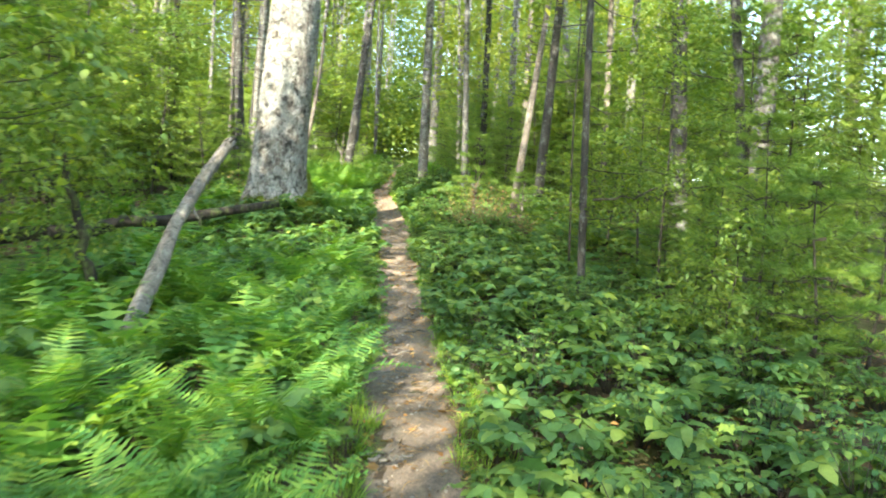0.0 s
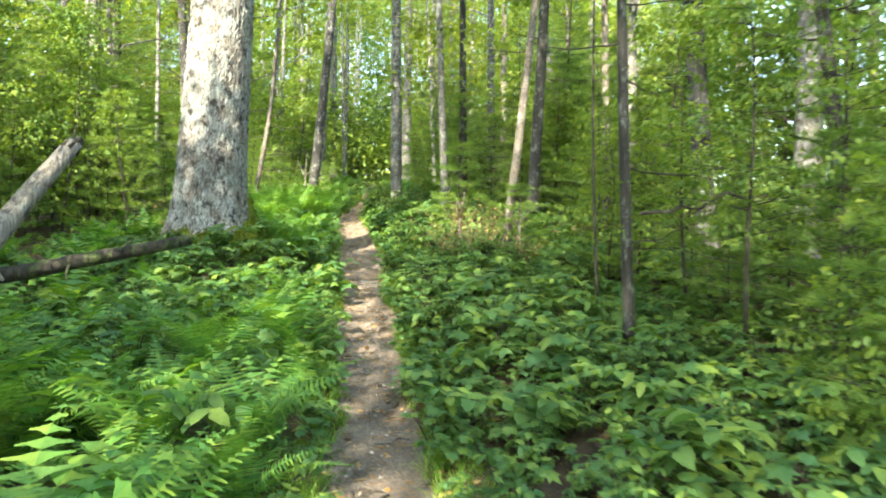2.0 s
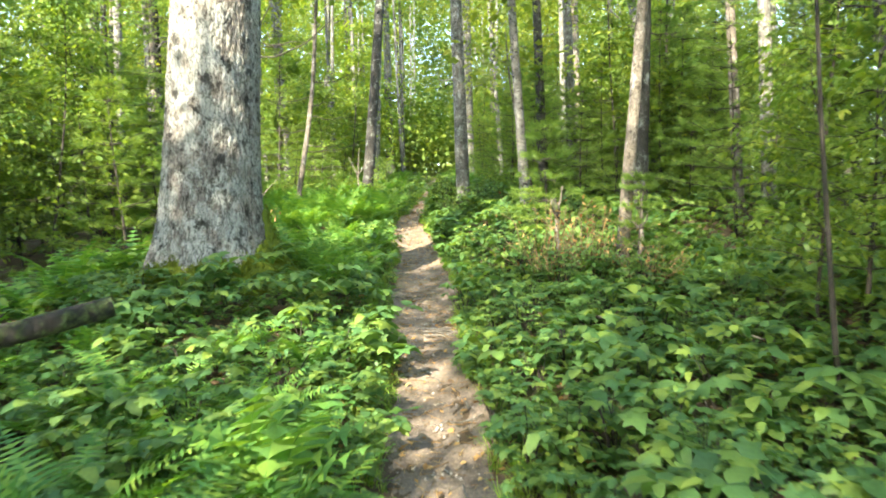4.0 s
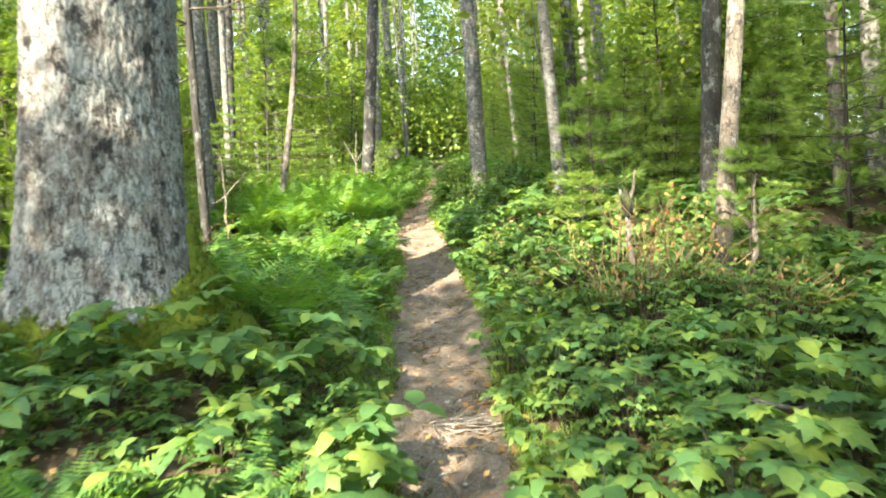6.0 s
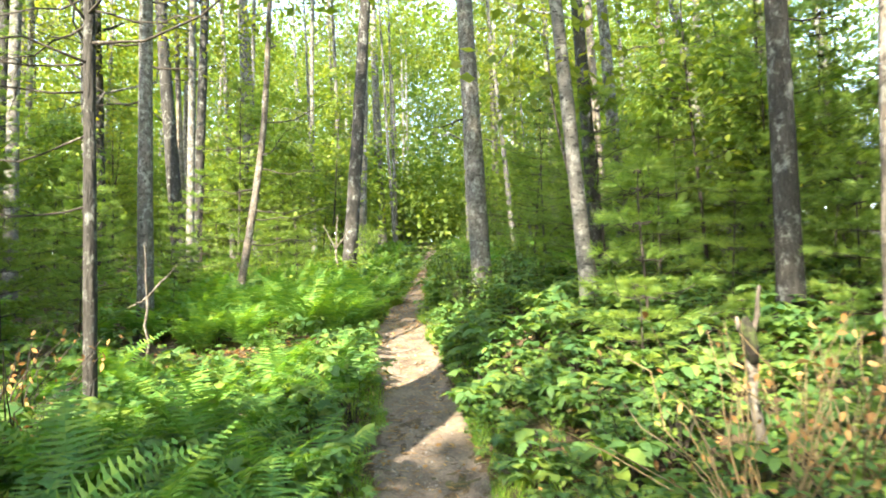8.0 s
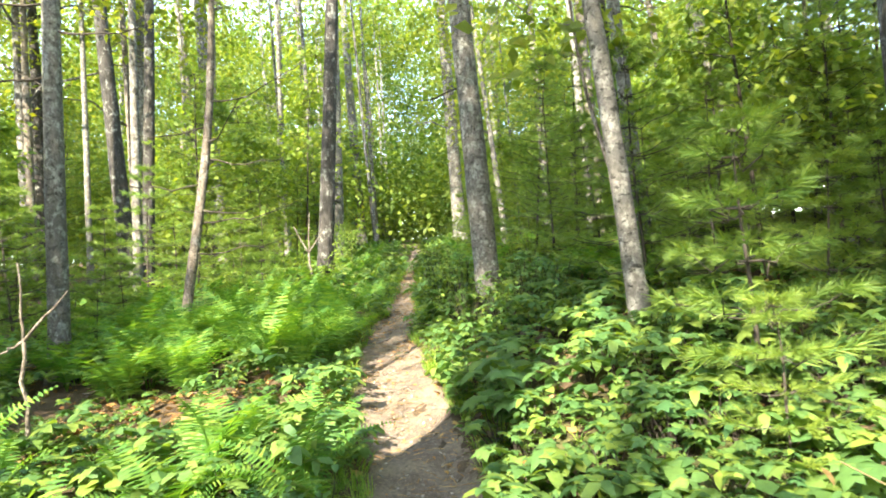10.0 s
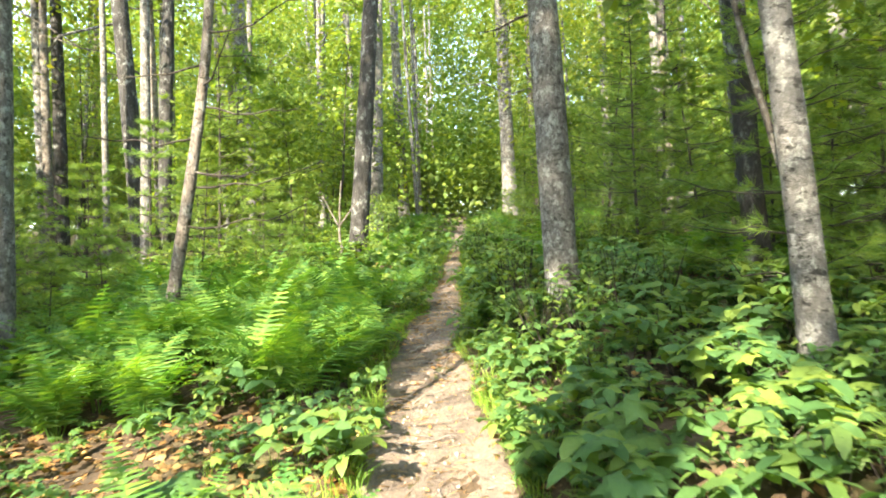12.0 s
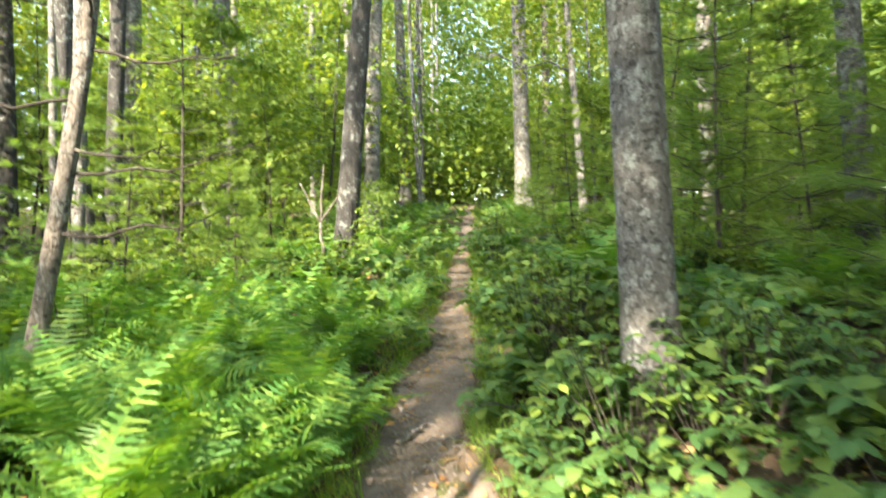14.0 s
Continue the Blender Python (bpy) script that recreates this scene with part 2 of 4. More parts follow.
# ---- lie of the land ----
GY = [-14, 0, 1.7, 2.3, 3.7, 6.5, 7.65, 9.7, 11.4, 12.6, 14.6, 19.2, 25, 35, 50, 80, 200]
GZ = [-0.5, 0, 0.03, 0.07, 0.22, 0.42, 0.53, 0.83, 1.02, 1.14, 1.40, 2.02, 2.75, 3.95, 5.4, 7.0, 8.0]
TY = [-14, 0, 3, 5.6, 8, 10, 11.6, 13, 14.5, 16, 17.2, 18.4, 19.8, 22.6, 28, 32, 45, 70]
TX = [0.1, 0.15, 0.21, 0.25, 0.23, 0.17, 0.15, 0.14, 0.06, -0.06, -0.14, -0.12, 0.0, 0.16, 0.42, 0.66, 1.4, 3.0]
FY = np.linspace(-14, 200, 1200)
FZ = np.interp(FY, GY, GZ)
FZ = np.convolve(np.pad(FZ, 4, mode="edge"), np.ones(9) / 9, "valid")


def trail_x(y):
    return np.interp(y, TY, TX) + 0.02 * np.sin(np.asarray(y) * 2.3) + 0.015 * np.sin(np.asarray(y) * 5.1 + 1)


def half_width(y):
    y = np.asarray(y, float)
    return 0.255 + 0.02 * np.sin(y * 1.7) + 0.02 * np.sin(y * 4.3 + 2) + 0.075 * np.clip((y - 9.5) / 2.0, 0, 1) * np.clip((19.0 - y) / 2.0, 0, 1) - 0.10 * np.clip((y - 18.0) / 4.0, 0, 1)


def land(x, y):
    x, y = np.asarray(x, float), np.asarray(y, float)
    z = np.interp(y, FY, FZ)
    u = x - np.interp(y, TY, TX)
    bank = np.clip((np.abs(u) - 0.3) / 0.5, 0, 1)
    z = z + bank * (0.05 + 0.03 * np.sin(x * 1.3 + y * 0.9) + 0.025 * np.sin(x * 2.9 - y * 2.1 + 1) + 0.012 * np.sin(x * 7.1 + y * 6.3))
    z = z + 0.25 * np.clip((np.abs(u) - 3) / 8, 0, 1.2) * np.sin(x * 0.21 + 0.6 * np.sin(y * 0.17))
    z = z + 0.34 * np.clip((np.abs(u) - 0.45) / 0.8, 0, 1) * np.exp(-((x + 1.9) / 1.3) ** 2 - ((y - 11.0) / 1.7) ** 2)
    z = z + 0.30 * np.clip((u - 0.4) / 0.8, 0, 1) * np.clip((y - 13.0) / 2.0, 0, 1) * np.clip((22.0 - y) / 2.5, 0, 1)
    return z - 0.035 * (1 - np.clip((np.abs(u) - 0.16) / 0.16, 0, 1))


def axis(lo, hi, fine_lo, fine_hi, step):
    mid = list(np.arange(fine_lo, fine_hi, step))
    up, s, v = [], step, fine_hi
    while v < hi:
        up.append(v)
        s *= 1.18
        v += s
    down, s, v = [], step, fine_lo
    while v > lo:
        s *= 1.18
        v -= s
        down.append(v)
    return np.array(down[::-1] + mid + up + [hi + 50])


def sheet(X, Y, Z):
    n, m = X.shape
    V = np.stack([X.ravel(), Y.ravel(), Z.ravel()], 1)
    i = (np.arange(n - 1)[:, None] * m + np.arange(m - 1)[None]).ravel()
    return V, np.concatenate([np.stack([i, i + 1, i + m + 1], 1), np.stack([i, i + m + 1, i + m], 1)])


gx, gy = axis(-900, 900, -6.0, 6.0, 0.10), axis(-900, 1500, 0.0, 27.0, 0.10)
Xg, Yg = np.meshgrid(gx, gy)
Zg = land(Xg, Yg)
solid("ground", sheet(Xg, Yg, Zg), M_GROUND, (0, 0, 0), "brown forest floor of leaf litter and moss", "ground", kind="structure")

ty = np.arange(-10, 46, 0.05)
across = np.concatenate([[-1.35, -1.2, -1.1], np.linspace(-1.0, 1.0, 17), [1.1, 1.2, 1.35]])
ragged = 0.05 * np.convolve(rng.normal(0, 1, len(ty) + 14), np.hanning(15) / 5.0, "valid")
left_w, right_w = half_width(ty) + ragged, half_width(ty) + np.roll(ragged, 37)
Wd = np.where(across[None] < 0, left_w[:, None], right_w[:, None])
Xt = trail_x(ty)[:, None] + across[None] * Wd
Yt = np.repeat(ty[:, None], len(across), 1)
edge = np.clip((np.abs(across) - 0.95) / 0.4, 0, 1)[None]
Zt = land(Xt, Yt) + 0.010 + 0.008 * np.sin(Yt * 3.1) * np.cos(Xt * 9) + rng.normal(0, 0.0065, Xt.shape) - edge * 0.05
solid("trail", sheet(Xt, Yt, Zt), M_TRAIL, (0, 0, 0), "narrow packed earth footpath worn through the undergrowth", "path", kind="structure")

# ---- places where the sun comes through the canopy: x, y, z, radius ----
GAPS = np.array([
    (0.05, 9.3, 0.8, -0.2), (-0.9, 8.2, 0.85, -0.45), (-0.9, 9.6, 1.05, -0.6), (-0.6, 11.0, 1.1, -0.5), (-1.7, 12.6, 1.5, -0.2), (-1.4, 14.6, 1.5, -0.1), (3.0, 13.2, 2.6, -0.2),
    (1.3, 13.0, 1.9, -0.4), (0.1, 4.2, 0.25, -0.2), (-0.05, 18.0, 1.85, -0.4), (-0.6, 9.0, 0.8, -0.2),
    (0.02, 13.6, 1.27, -0.1), (-1.9, 17.0, 1.8, -0.25),
    (0.0, 16.4, 1.65, 0.1), (-1.6, 15.9, 1.6, 0.2), (-1.5, 18.2, 2.3, -0.5), (1.75, 12.1, 2.0, -0.1), (2.8, 17.2, 2.3, -0.35), (-2.2, 16.4, 2.0, -0.1), (0.7, 16.3, 1.85, -0.2), (-0.9, 13.2, 1.4, -0.2),
    (-2.0, 10.5, 4.1, 0.05), (-2.0, 10.5, 4.9, 0.4), (-1.95, 10.55, 5.9, 0.5), (2.8, 12.1, 3.9, -0.3),
    (-5.2, 30, 5.0, 0.6), (-2.2, 22.5, 4.2, 0.8), (5.1, 14.7, 4.4, 0.1), (5.7, 15.0, 4.6, 0.1), (-4.0, 24, 3.6, 1.2),
    (-3.2, 20.5, 3.0, 0.6), (-6, 27, 6, 1.6), (0.5, 30, 5, 1.2), (-2.3, 18.8, 3.8, 0.3), (1.85, 15.8, 3.5, -0.6),
    (-2.6, 14.2, 1.8, -0.1), (0.85, 16.9, 1.85, -0.6),
    (-1.7, 15.3, 1.5, 0.8), (0.85, 16.2, 1.9, -0.25), (2.3, 13.3, 2.4, -0.05), (0.0, 17.0, 1.7, 0.0), (5.2, 22.5, 6.0, 0.5), (3.6, 26.0, 5.6, 0.9), (7.0, 28.0, 7.0, 1.2), (5.0, 10.0, 3.4, 0.3), (-1.7, 8.9, 0.8, 0.0),
    (-1.0, 37, 6.5, 1.2), (1.0, 50, 10.0, 2.6), (-8.0, 50, 10.0, 2.6), (9.0, 50, 11.0, 2.6), (-3.5, 52, 15.0, 2.6), (-6.0, 36, 7.5, 1.6), (-2.4, 21.0, 3.4, -0.2),
])
S3 = np.array(SUN_TO)


def shades(P, margin=0.25):
    """Which of the points P stand in the way of the sun to one of the gaps' places."""
    d = P[:, None, :] - GAPS[None, :, :3]
    s = d @ S3
    off = np.linalg.norm(d - s[..., None] * S3, axis=2)
    return ((s > 0.3) & (off < GAPS[None, :, 3] + margin)).any(1)


# ---- leaves and other small shapes ----
def leaf(length, width, droop=0.25, fold=0.15, steps=3):
    V, T = [(0, 0, 0)], []
    for k in range(1, steps + 1):
        s = k / (steps + 1)
        w = width * 0.5 * math.sin(math.pi * s ** 0.8)
        x, z = length * s, -droop * length * s * s
        V += [(x, -w, z + fold * w), (x, 0, z), (x, w, z + fold * w)]
    V.append((length, 0, -droop * length))
    T += [(0, 1, 2), (0, 2, 3)]
    for k in range(steps - 1):
        b = 1 + 3 * k
        T += [(b, b + 3, b + 4), (b, b + 4, b + 1), (b + 1, b + 4, b + 5), (b + 1, b + 5, b + 2)]
    b, e = 1 + 3 * (steps - 1), len(V) - 1
    T += [(b, e, b + 1), (b + 1, e, b + 2)]
    return np.array(V, float), np.array(T)


def oval(width, droop=0.2, fold=0.06):
    """A light rounded leaf of six corners, folded along its length."""
    V = [(0, 0, 0), (0.30, -width / 2, fold), (0.72, -width * 0.38, fold - droop * 0.5), (1, 0, -droop), (0.72, width * 0.38, fold - droop * 0.5), (0.30, width / 2, fold)]
    return np.array(V, float), np.array([(0, 1, 5), (1, 2, 5), (2, 4, 5), (2, 3, 4)])


def lobed(size):
    out = [(0.0, 0.0), (0.12, -0.30), (0.02, -0.52), (0.36, -0.36), (0.62, -0.52), (0.60, -0.22), (1.0, 0.0),
           (0.60, 0.22), (0.62, 0.52), (0.36, 0.36), (0.02, 0.52), (0.12, 0.30)]
    V = [(0.38 * size, 0, 0.05 * size)] + [(x * size, y * size, -0.22 * size * (x * x + y * y)) for x, y in out]
    n = len(out)
    return np.array(V), np.array([(0, 1 + k, 1 + (k + 1) % n) for k in range(n)])


def kite(length, width):
    return np.array([(0, 0, 0), (length * 0.45, -width / 2, 0.02 * length), (length, 0, -0.12 * length), (length * 0.45, width / 2, 0.02 * length)], float), np.array([(0, 1, 2), (0, 2, 3)])


def moved(vt, at=(0, 0, 0), rx=0.0, ry=0.0, rz=0.0, size=1.0):
    return (np.asarray(vt[0]) * size) @ turn(rx, ry, rz).T + np.asarray(at, float), vt[1]


def frond(length, pairs, teeth):
    """A fern frond along +x that rises and arches over, with toothed leaflets."""
    s = np.linspace(0, 1, 9)
    arch = lambda q: np.array([length * (0.20 * q + 0.50 * q * q), 0, length * (1.05 * q - 0.45 * q * q)])
    s = s[::2]
    items = [tube([arch(q) for q in s], 0.0035 * (1.1 - s) + 0.0008, 3, 0, False)]
    for k in range(pairs):
        q = 0.16 + 0.83 * k / (pairs - 1)
        reach = length * 0.26 * (math.sin(math.pi * min(1, (q - 0.04) * 0.62 + 0.22)) ** 1.3) * (1.02 - q) ** 0.55
        base = arch(q)
        d = arch(min(1, q + 0.02)) - arch(q - 0.02)
        pitch = -math.atan2(d[2], d[0])
        wide = length * 0.83 / pairs * 1.02
        for side in (-1, 1):
            V, T = [], []
            for j in range(teeth + 1):
                f = j / teeth
                w = wide * 0.5 * (1 - f * 0.85) * (1.0 if j % 2 == 0 else 0.55)
                V += [(-w + 0.12 * reach * f, side * reach * f, -0.18 * reach * f * f), (w + 0.12 * reach * f, side * reach * f, -0.18 * reach * f * f)]
            for j in range(teeth):
                b = 2 * j
                T += [(b, b + 1, b + 3), (b, b + 3, b + 2)]
            v = np.array(V) @ turn(side * rng.normal(0.1, 0.12), pitch + rng.normal(0, 0.06), 0).T + base
            items.append((v, np.array(T)))
    return joined(items)


def herb(n, tall, size, shape, whorls=1):
    """A low plant: thin stems, each with a spray of leaves at its head."""
    stems, leaves = [], []
    for k in range(n):
        a, r = rng.uniform(0, 6.28), rng.uniform(0.2, 1.0) * tall * 0.55
        h = tall * rng.uniform(0.55, 1.05)
        top = np.array([math.cos(a) * r, math.sin(a) * r, h])
        P = bent((math.cos(a) * 0.02, math.sin(a) * 0.02, -0.02), top, 4, 0.01, -0.03)
        stems.append(tube(P, [0.004, 0.0035, 0.003, 0.002], 3, 0, False))
        for w in range(whorls):
            at = P[-1] if w == 0 else P[2] + (P[3] - P[2]) * 0.2 * w
            m = rng.integers(3, 6)
            a0 = rng.uniform(0, 6.28)
            for j in range(m):
                leaves.append(moved(shape[rng.integers(len(shape))], at, rng.normal(0, 0.25), rng.normal(0.12, 0.22), a0 + j * 6.28 / m + rng.normal(0, 0.2), size * rng.uniform(0.65, 1.15)))
    return joined(stems), joined(leaves)


OVATE = [leaf(1.0, 0.62, 0.25, 0.15, 2), leaf(1.0, 0.5, 0.35, 0.15, 2), leaf(1.0, 0.7, 0.15, 0.2, 2)]
MAPLE = [lobed(1.0), lobed(0.9)]
KITES = [kite(1.0, 0.62), kite(1.0, 0.5)]


def spray(n, radius, size, flat=0.16, shapes=KITES):
    """A leafy twig end: leaves in a flat, drooping layer."""
    r, a = radius * np.sqrt(rng.uniform(0, 1, n)), rng.uniform(0, 6.28, n)
    P = np.stack([r * np.cos(a), r * np.sin(a), rng.normal(0, flat * radius, n) - 0.25 * r * r / radius], 1)
    R = euler_many(rng.normal(0, 0.45, n), rng.normal(0.25, 0.4, n), a + rng.normal(0, 0.8, n))
    return spread(shapes, P, R, size * rng.uniform(0.6, 1.2, n), rng.integers(0, len(shapes), n))


def needles(n, length, spread_by=0.9, width=0.005):
    """A tuft of pine needles round a short shoot along +x."""
    V, T = [], []
    for k in range(n):
        a, c = rng.uniform(0, 6.28), rng.uniform(0.15, spread_by)
        d = np.array([math.cos(c), math.sin(c) * math.cos(a), math.sin(c) * math.sin(a)])
        x0 = np.array([rng.uniform(0, 0.6) * length, 0, 0])
        u = np.cross(d, rng.normal(0, 1, 3))
        u *= width / np.linalg.norm(u)
        L = length * rng.uniform(0.7, 1.1)
        V += [x0 - u, x0 + u, x0 + d * L + np.array([0, 0, -0.12 * L])]
        T.append((3 * k, 3 * k + 1, 3 * k + 2))
    return np.array(V), np.array(T)


SPRAYS = [spray(34, 0.62, 0.16) for _ in range(4)]
FINE_SPRAYS = [spray(34, 0.36, 0.082, 0.12, [oval(0.58, 0.25), oval(0.48, 0.3)]) for _ in range(4)]
PLAIN_SPRAYS = [spray(20, 0.42, 0.14, 0.14) for _ in range(4)]
BIG_SPRAYS = [spray(28, 0.85, 0.26, 0.2) for _ in range(4)]
FAR_SPRAYS = [spray(42, 0.8, 0.17, 0.25) for _ in range(5)]
TUFTS = [needles(28, 0.10, 0.9, 0.0030) for _ in range(4)]


# ---- trees ----
def trunk_points(height, lean, wander, n):
    s = np.linspace(0, 1, n)
    ph = rng.uniform(0, 6.28, 2)
    P = np.zeros((n, 3))
    P[:, 2] = s * height - 0.15
    P[:, 0] = lean[0] * s * height + wander * np.sin(s * 7 + ph[0]) * s
    P[:, 1] = lean[1] * s * height + wander * np.sin(s * 6 + ph[1]) * s
    return P


def crown_of(base, trunk, lo, reach, count, sprays, holes=True, clear=True, size=1.0):
    """Sprays of leaves round the upper trunk, in local coordinates of base; gaps are left where the sun comes through."""
    h = trunk[-1][2]
    z = lo + (h + 1.0 - lo) * rng.uniform(0, 1, count) ** 0.9
    w = reach * np.sqrt(np.clip(1.15 - ((z - lo) / (h + 1 - lo) - 0.35) ** 2 * 1.9, 0.1, 1))
    a, r = rng.uniform(0, 6.28, count), w * np.sqrt(rng.uniform(0.03, 1, count))
    cx, cy = np.interp(z, trunk[:, 2], trunk[:, 0]), np.interp(z, trunk[:, 2], trunk[:, 1])
    P = np.stack([cx + r * np.cos(a), cy + r * np.sin(a), z - 0.12 * r], 1)
    world_p = P + np.asarray(base)
    keep = np.ones(count, bool)
    if holes:
        keep &= ~shades(world_p, 0.9)
    if clear:
        u = world_p[:, 0] - np.interp(world_p[:, 1], TY, TX)
        keep &= ~((np.abs(u) < 1.3) & (P[:, 2] < 4.5))
    P, a = P[keep], a[keep]
    n = len(P)
    if not n:
        return None
    R = euler_many(rng.normal(0, 0.25, n), rng.normal(0.15, 0.25, n), a)
    return spread(sprays, P, R, size * rng.uniform(0.75, 1.25, n), rng.integers(0, len(sprays), n))


def limbs_of(trunk, radius, lo, reach, count):
    out = []
    h = trunk[-1][2]
    for k in range(count):
        z = lo + (h * 0.92 - lo) * (k + rng.uniform(0.1, 0.9)) / count
        a = rng.uniform(0, 6.28)
        o = np.array([np.interp(z, trunk[:, 2], trunk[:, i]) for i in range(3)])
        L = reach * rng.uniform(0.6, 1.0) * (1.1 - 0.5 * z / h)
        e = o + np.array([math.cos(a) * L, math.sin(a) * L, L * rng.uniform(0.15, 0.7)])
        r = radius * 0.42 * (1 - 0.6 * z / h)
        P = bent(o, e, 6, L * 0.06, -0.05 * L)
        items = [tube(P, np.linspace(r, r * 0.15, 6), 5)]
        for j in (2, 3, 4):
            d = (P[j + 1] - P[j]) + rng.normal(0, 0.35, 3) * L * 0.25
            items.append(tube(bent(P[j], P[j] + d * 1.6, 4, 0.03), np.linspace(r * 0.4, r * 0.08, 4), 4))
        out.append(joined(items))
    return out


def dead_branches(trunk, radius, spots):
    """Bare side branches: (height, heading in degrees, length)."""
    out = []
    for z, head, L in spots:
        o = np.array([np.interp(z, trunk[:, 2], trunk[:, i]) for i in range(3)])
        a = radians(head)
        e = o + np.array([math.cos(a) * L, math.sin(a) * L, L * rng.uniform(-0.15, 0.2)])
        P = bent(o, e, 7, L * 0.018, 0.07 * L)
        r = max(0.008, min(radius * 0.2, 0.017))
        items = [tube(P, np.linspace(r, 0.003, 7), 5, 0.1)]
        for j in range(2, 6):
            d = np.array([math.cos(a + rng.choice([-0.8, 0.8])), math.sin(a + rng.choice([-0.8, 0.8])), rng.uniform(-0.5, 0.3)]) * L * rng.uniform(0.12, 0.3)
            items.append(tube(bent(P[j], P[j] + d, 4, 0.02), np.linspace(r * 0.45, 0.002, 4), 4))
        out.append(joined(items))
    return out


def tree(x, y, diameter, height, lean, mat, label, lo=6.0, reach=2.6, count=150, wander=0.05, dead=(), group="", flare=0.35, limbs=6, seg=20, sprays=None, holes=True):
    z = float(land(x, y))
    ob = thing("tree", (x, y, z), label, "tree", group)
    n = 46
    P = trunk_points(height, (lean[0], lean[1] + 0.05), wander, n)
    s = np.linspace(0, 1, n)
    r = diameter / 2 * (1 - 0.72 * s ** 1.1) + diameter / 2 * flare * np.exp(-P[:, 2] / (0.5 * diameter + 0.08))
    part("trunk", tube(P, r, seg, 0.05), mat, ob)
    for b in limbs_of(P, diameter / 2, lo, reach, limbs):
        part("limb", b, mat, ob)
    for b in dead_branches(P, diameter / 2, dead):
        part("dead_branch", b, M_TWIG, ob, "bare dead side branch with twigs")
    crown = crown_of((x, y, z), P, lo, reach, count, sprays or SPRAYS, holes) if count else None
    if crown:
        part("crown", crown, M_CANOPY, ob, "loose crown of green leaves")
    return ob


def great_pine(x, y):
    """The thick old pine beside the trail: ridged bark, a root flare and a mossy buttress."""
    z = float(land(x, y))
    ob = thing("pine_tree", (x, y, z), "huge old pine with ridged grey lichen-patched bark and mossy root", "tree")
    nz, na = 330, 190
    hz = np.concatenate([np.linspace(-0.5, 5.5, 270), np.linspace(5.7, 20, 60)])
    A = np.linspace(0, 2 * math.pi, na, endpoint=False)
    V = np.empty((nz, na, 3))
    lobe = 0.75 + 0.35 * np.cos(A + 0.75) + 0.25 * np.cos(3 * A + 1.0) + 0.15 * np.cos(5 * A)
    for i, h in enumerate(hz):
        base = 0.445 * (1 - 0.042 * max(h, 0)) if h < 5.5 else 0.342 * (1 - 0.045 * (h - 5.5))
        r = base + 0.20 * np.exp(-max(h, 0) / 0.33) * lobe
        if h < 6:
            for k, a in enumerate(A):
                q = Vector((math.cos(a) * 8.5, math.sin(a) * 8.5, h * 4.2))
                q += 0.9 * noise.noise_vector(q * 0.9)
                d = noise.voronoi(q * 1.35)[0]
                crack = min(1.0, (d[1] - d[0]) * 3.0)
                r[k] += 0.017 * (crack - 0.6) * (0.8 + 0.7 * noise.noise(q * 0.5)) + 0.009 * noise.noise(q * 6)
        V[i, :, 0], V[i, :, 1], V[i, :, 2] = r * np.cos(A) + 0.05 * h, r * np.sin(A) + 0.05 * h, h
    i = (np.arange(nz - 1)[:, None] * na + np.arange(na)[None])
    j = (np.arange(nz - 1)[:, None] * na + (np.arange(na)[None] + 1) % na)
    i, j = i.ravel(), j.ravel()
    T = np.concatenate([np.stack([i, j, j + na], 1), np.stack([i, j + na, i + na], 1)])
    part("trunk", (V.reshape(-1, 3), T), M_PINE, ob, "ridged grey-brown bark with pale lichen")
    P = np.stack([0.05 * hz, 0.05 * hz, hz], 1)
    for b in limbs_of(P, 0.36, 8.0, 3.2, 9):
        part("limb", b, M_PINE, ob)
    part("crown", crown_of((x, y, z), P, 8.5, 3.6, 150, SPRAYS), M_CANOPY, ob, "high green crown")
    # moss wraps the foot, highest on the side towards the trail
    nu, nv = 26, 60
    U, W = np.meshgrid(np.linspace(0, 1, nu), np.radians(np.linspace(-150, 75, nv)), indexing="ij")
    bulge = np.exp(-((np.degrees(W) - 16) / 32) ** 2)
    ends = np.clip((W - W.min()) / 0.35, 0, 1) * np.clip((W.max() - W) / 0.25, 0, 1)
    Z = (0.15 + 0.50 * bulge + 0.04 * np.sin(W * 9) + 0.03 * np.sin(W * 17 + 1)) * ends * (1 - U) ** 1.15 + 0.02 - 0.3 * U ** 3
    R0 = 0.445 + 0.20 * np.exp(-Z / 0.33) * (0.75 + 0.35 * np.cos(W + 0.75) + 0.25 * np.cos(3 * W + 1.0) + 0.15 * np.cos(5 * W))
    R0 = R0 + 0.022 + (0.05 + 0.24 * bulge) * U ** 1.5 + rng.normal(0, 0.007, U.shape) - 0.06 * (U < 0.01)
    X, Y = R0 * np.cos(W) + 0.05 * Z, R0 * np.sin(W) + 0.05 * Z
    part("moss", sheet(X, Y, Z - 0.02), M_MOSS, ob, "yellow-green moss cushion on the root")
    n = 5200
    k = rng.integers(0, nu * nv, n)
    Q = np.stack([X.ravel()[k], Y.ravel()[k], Z.ravel()[k]], 1) + rng.normal(0, 0.012, (n, 3))
    R = euler_many(rng.normal(0, 0.5, n), rng.normal(-1.2, 0.4, n), rng.uniform(0, 6.28, n))
    part("moss_fuzz", spread([kite(0.035, 0.012)], Q, R, rng.uniform(0.6, 1.2, n), np.zeros(n, int)), M_MOSS, ob, "fine moss shoots")
    return ob


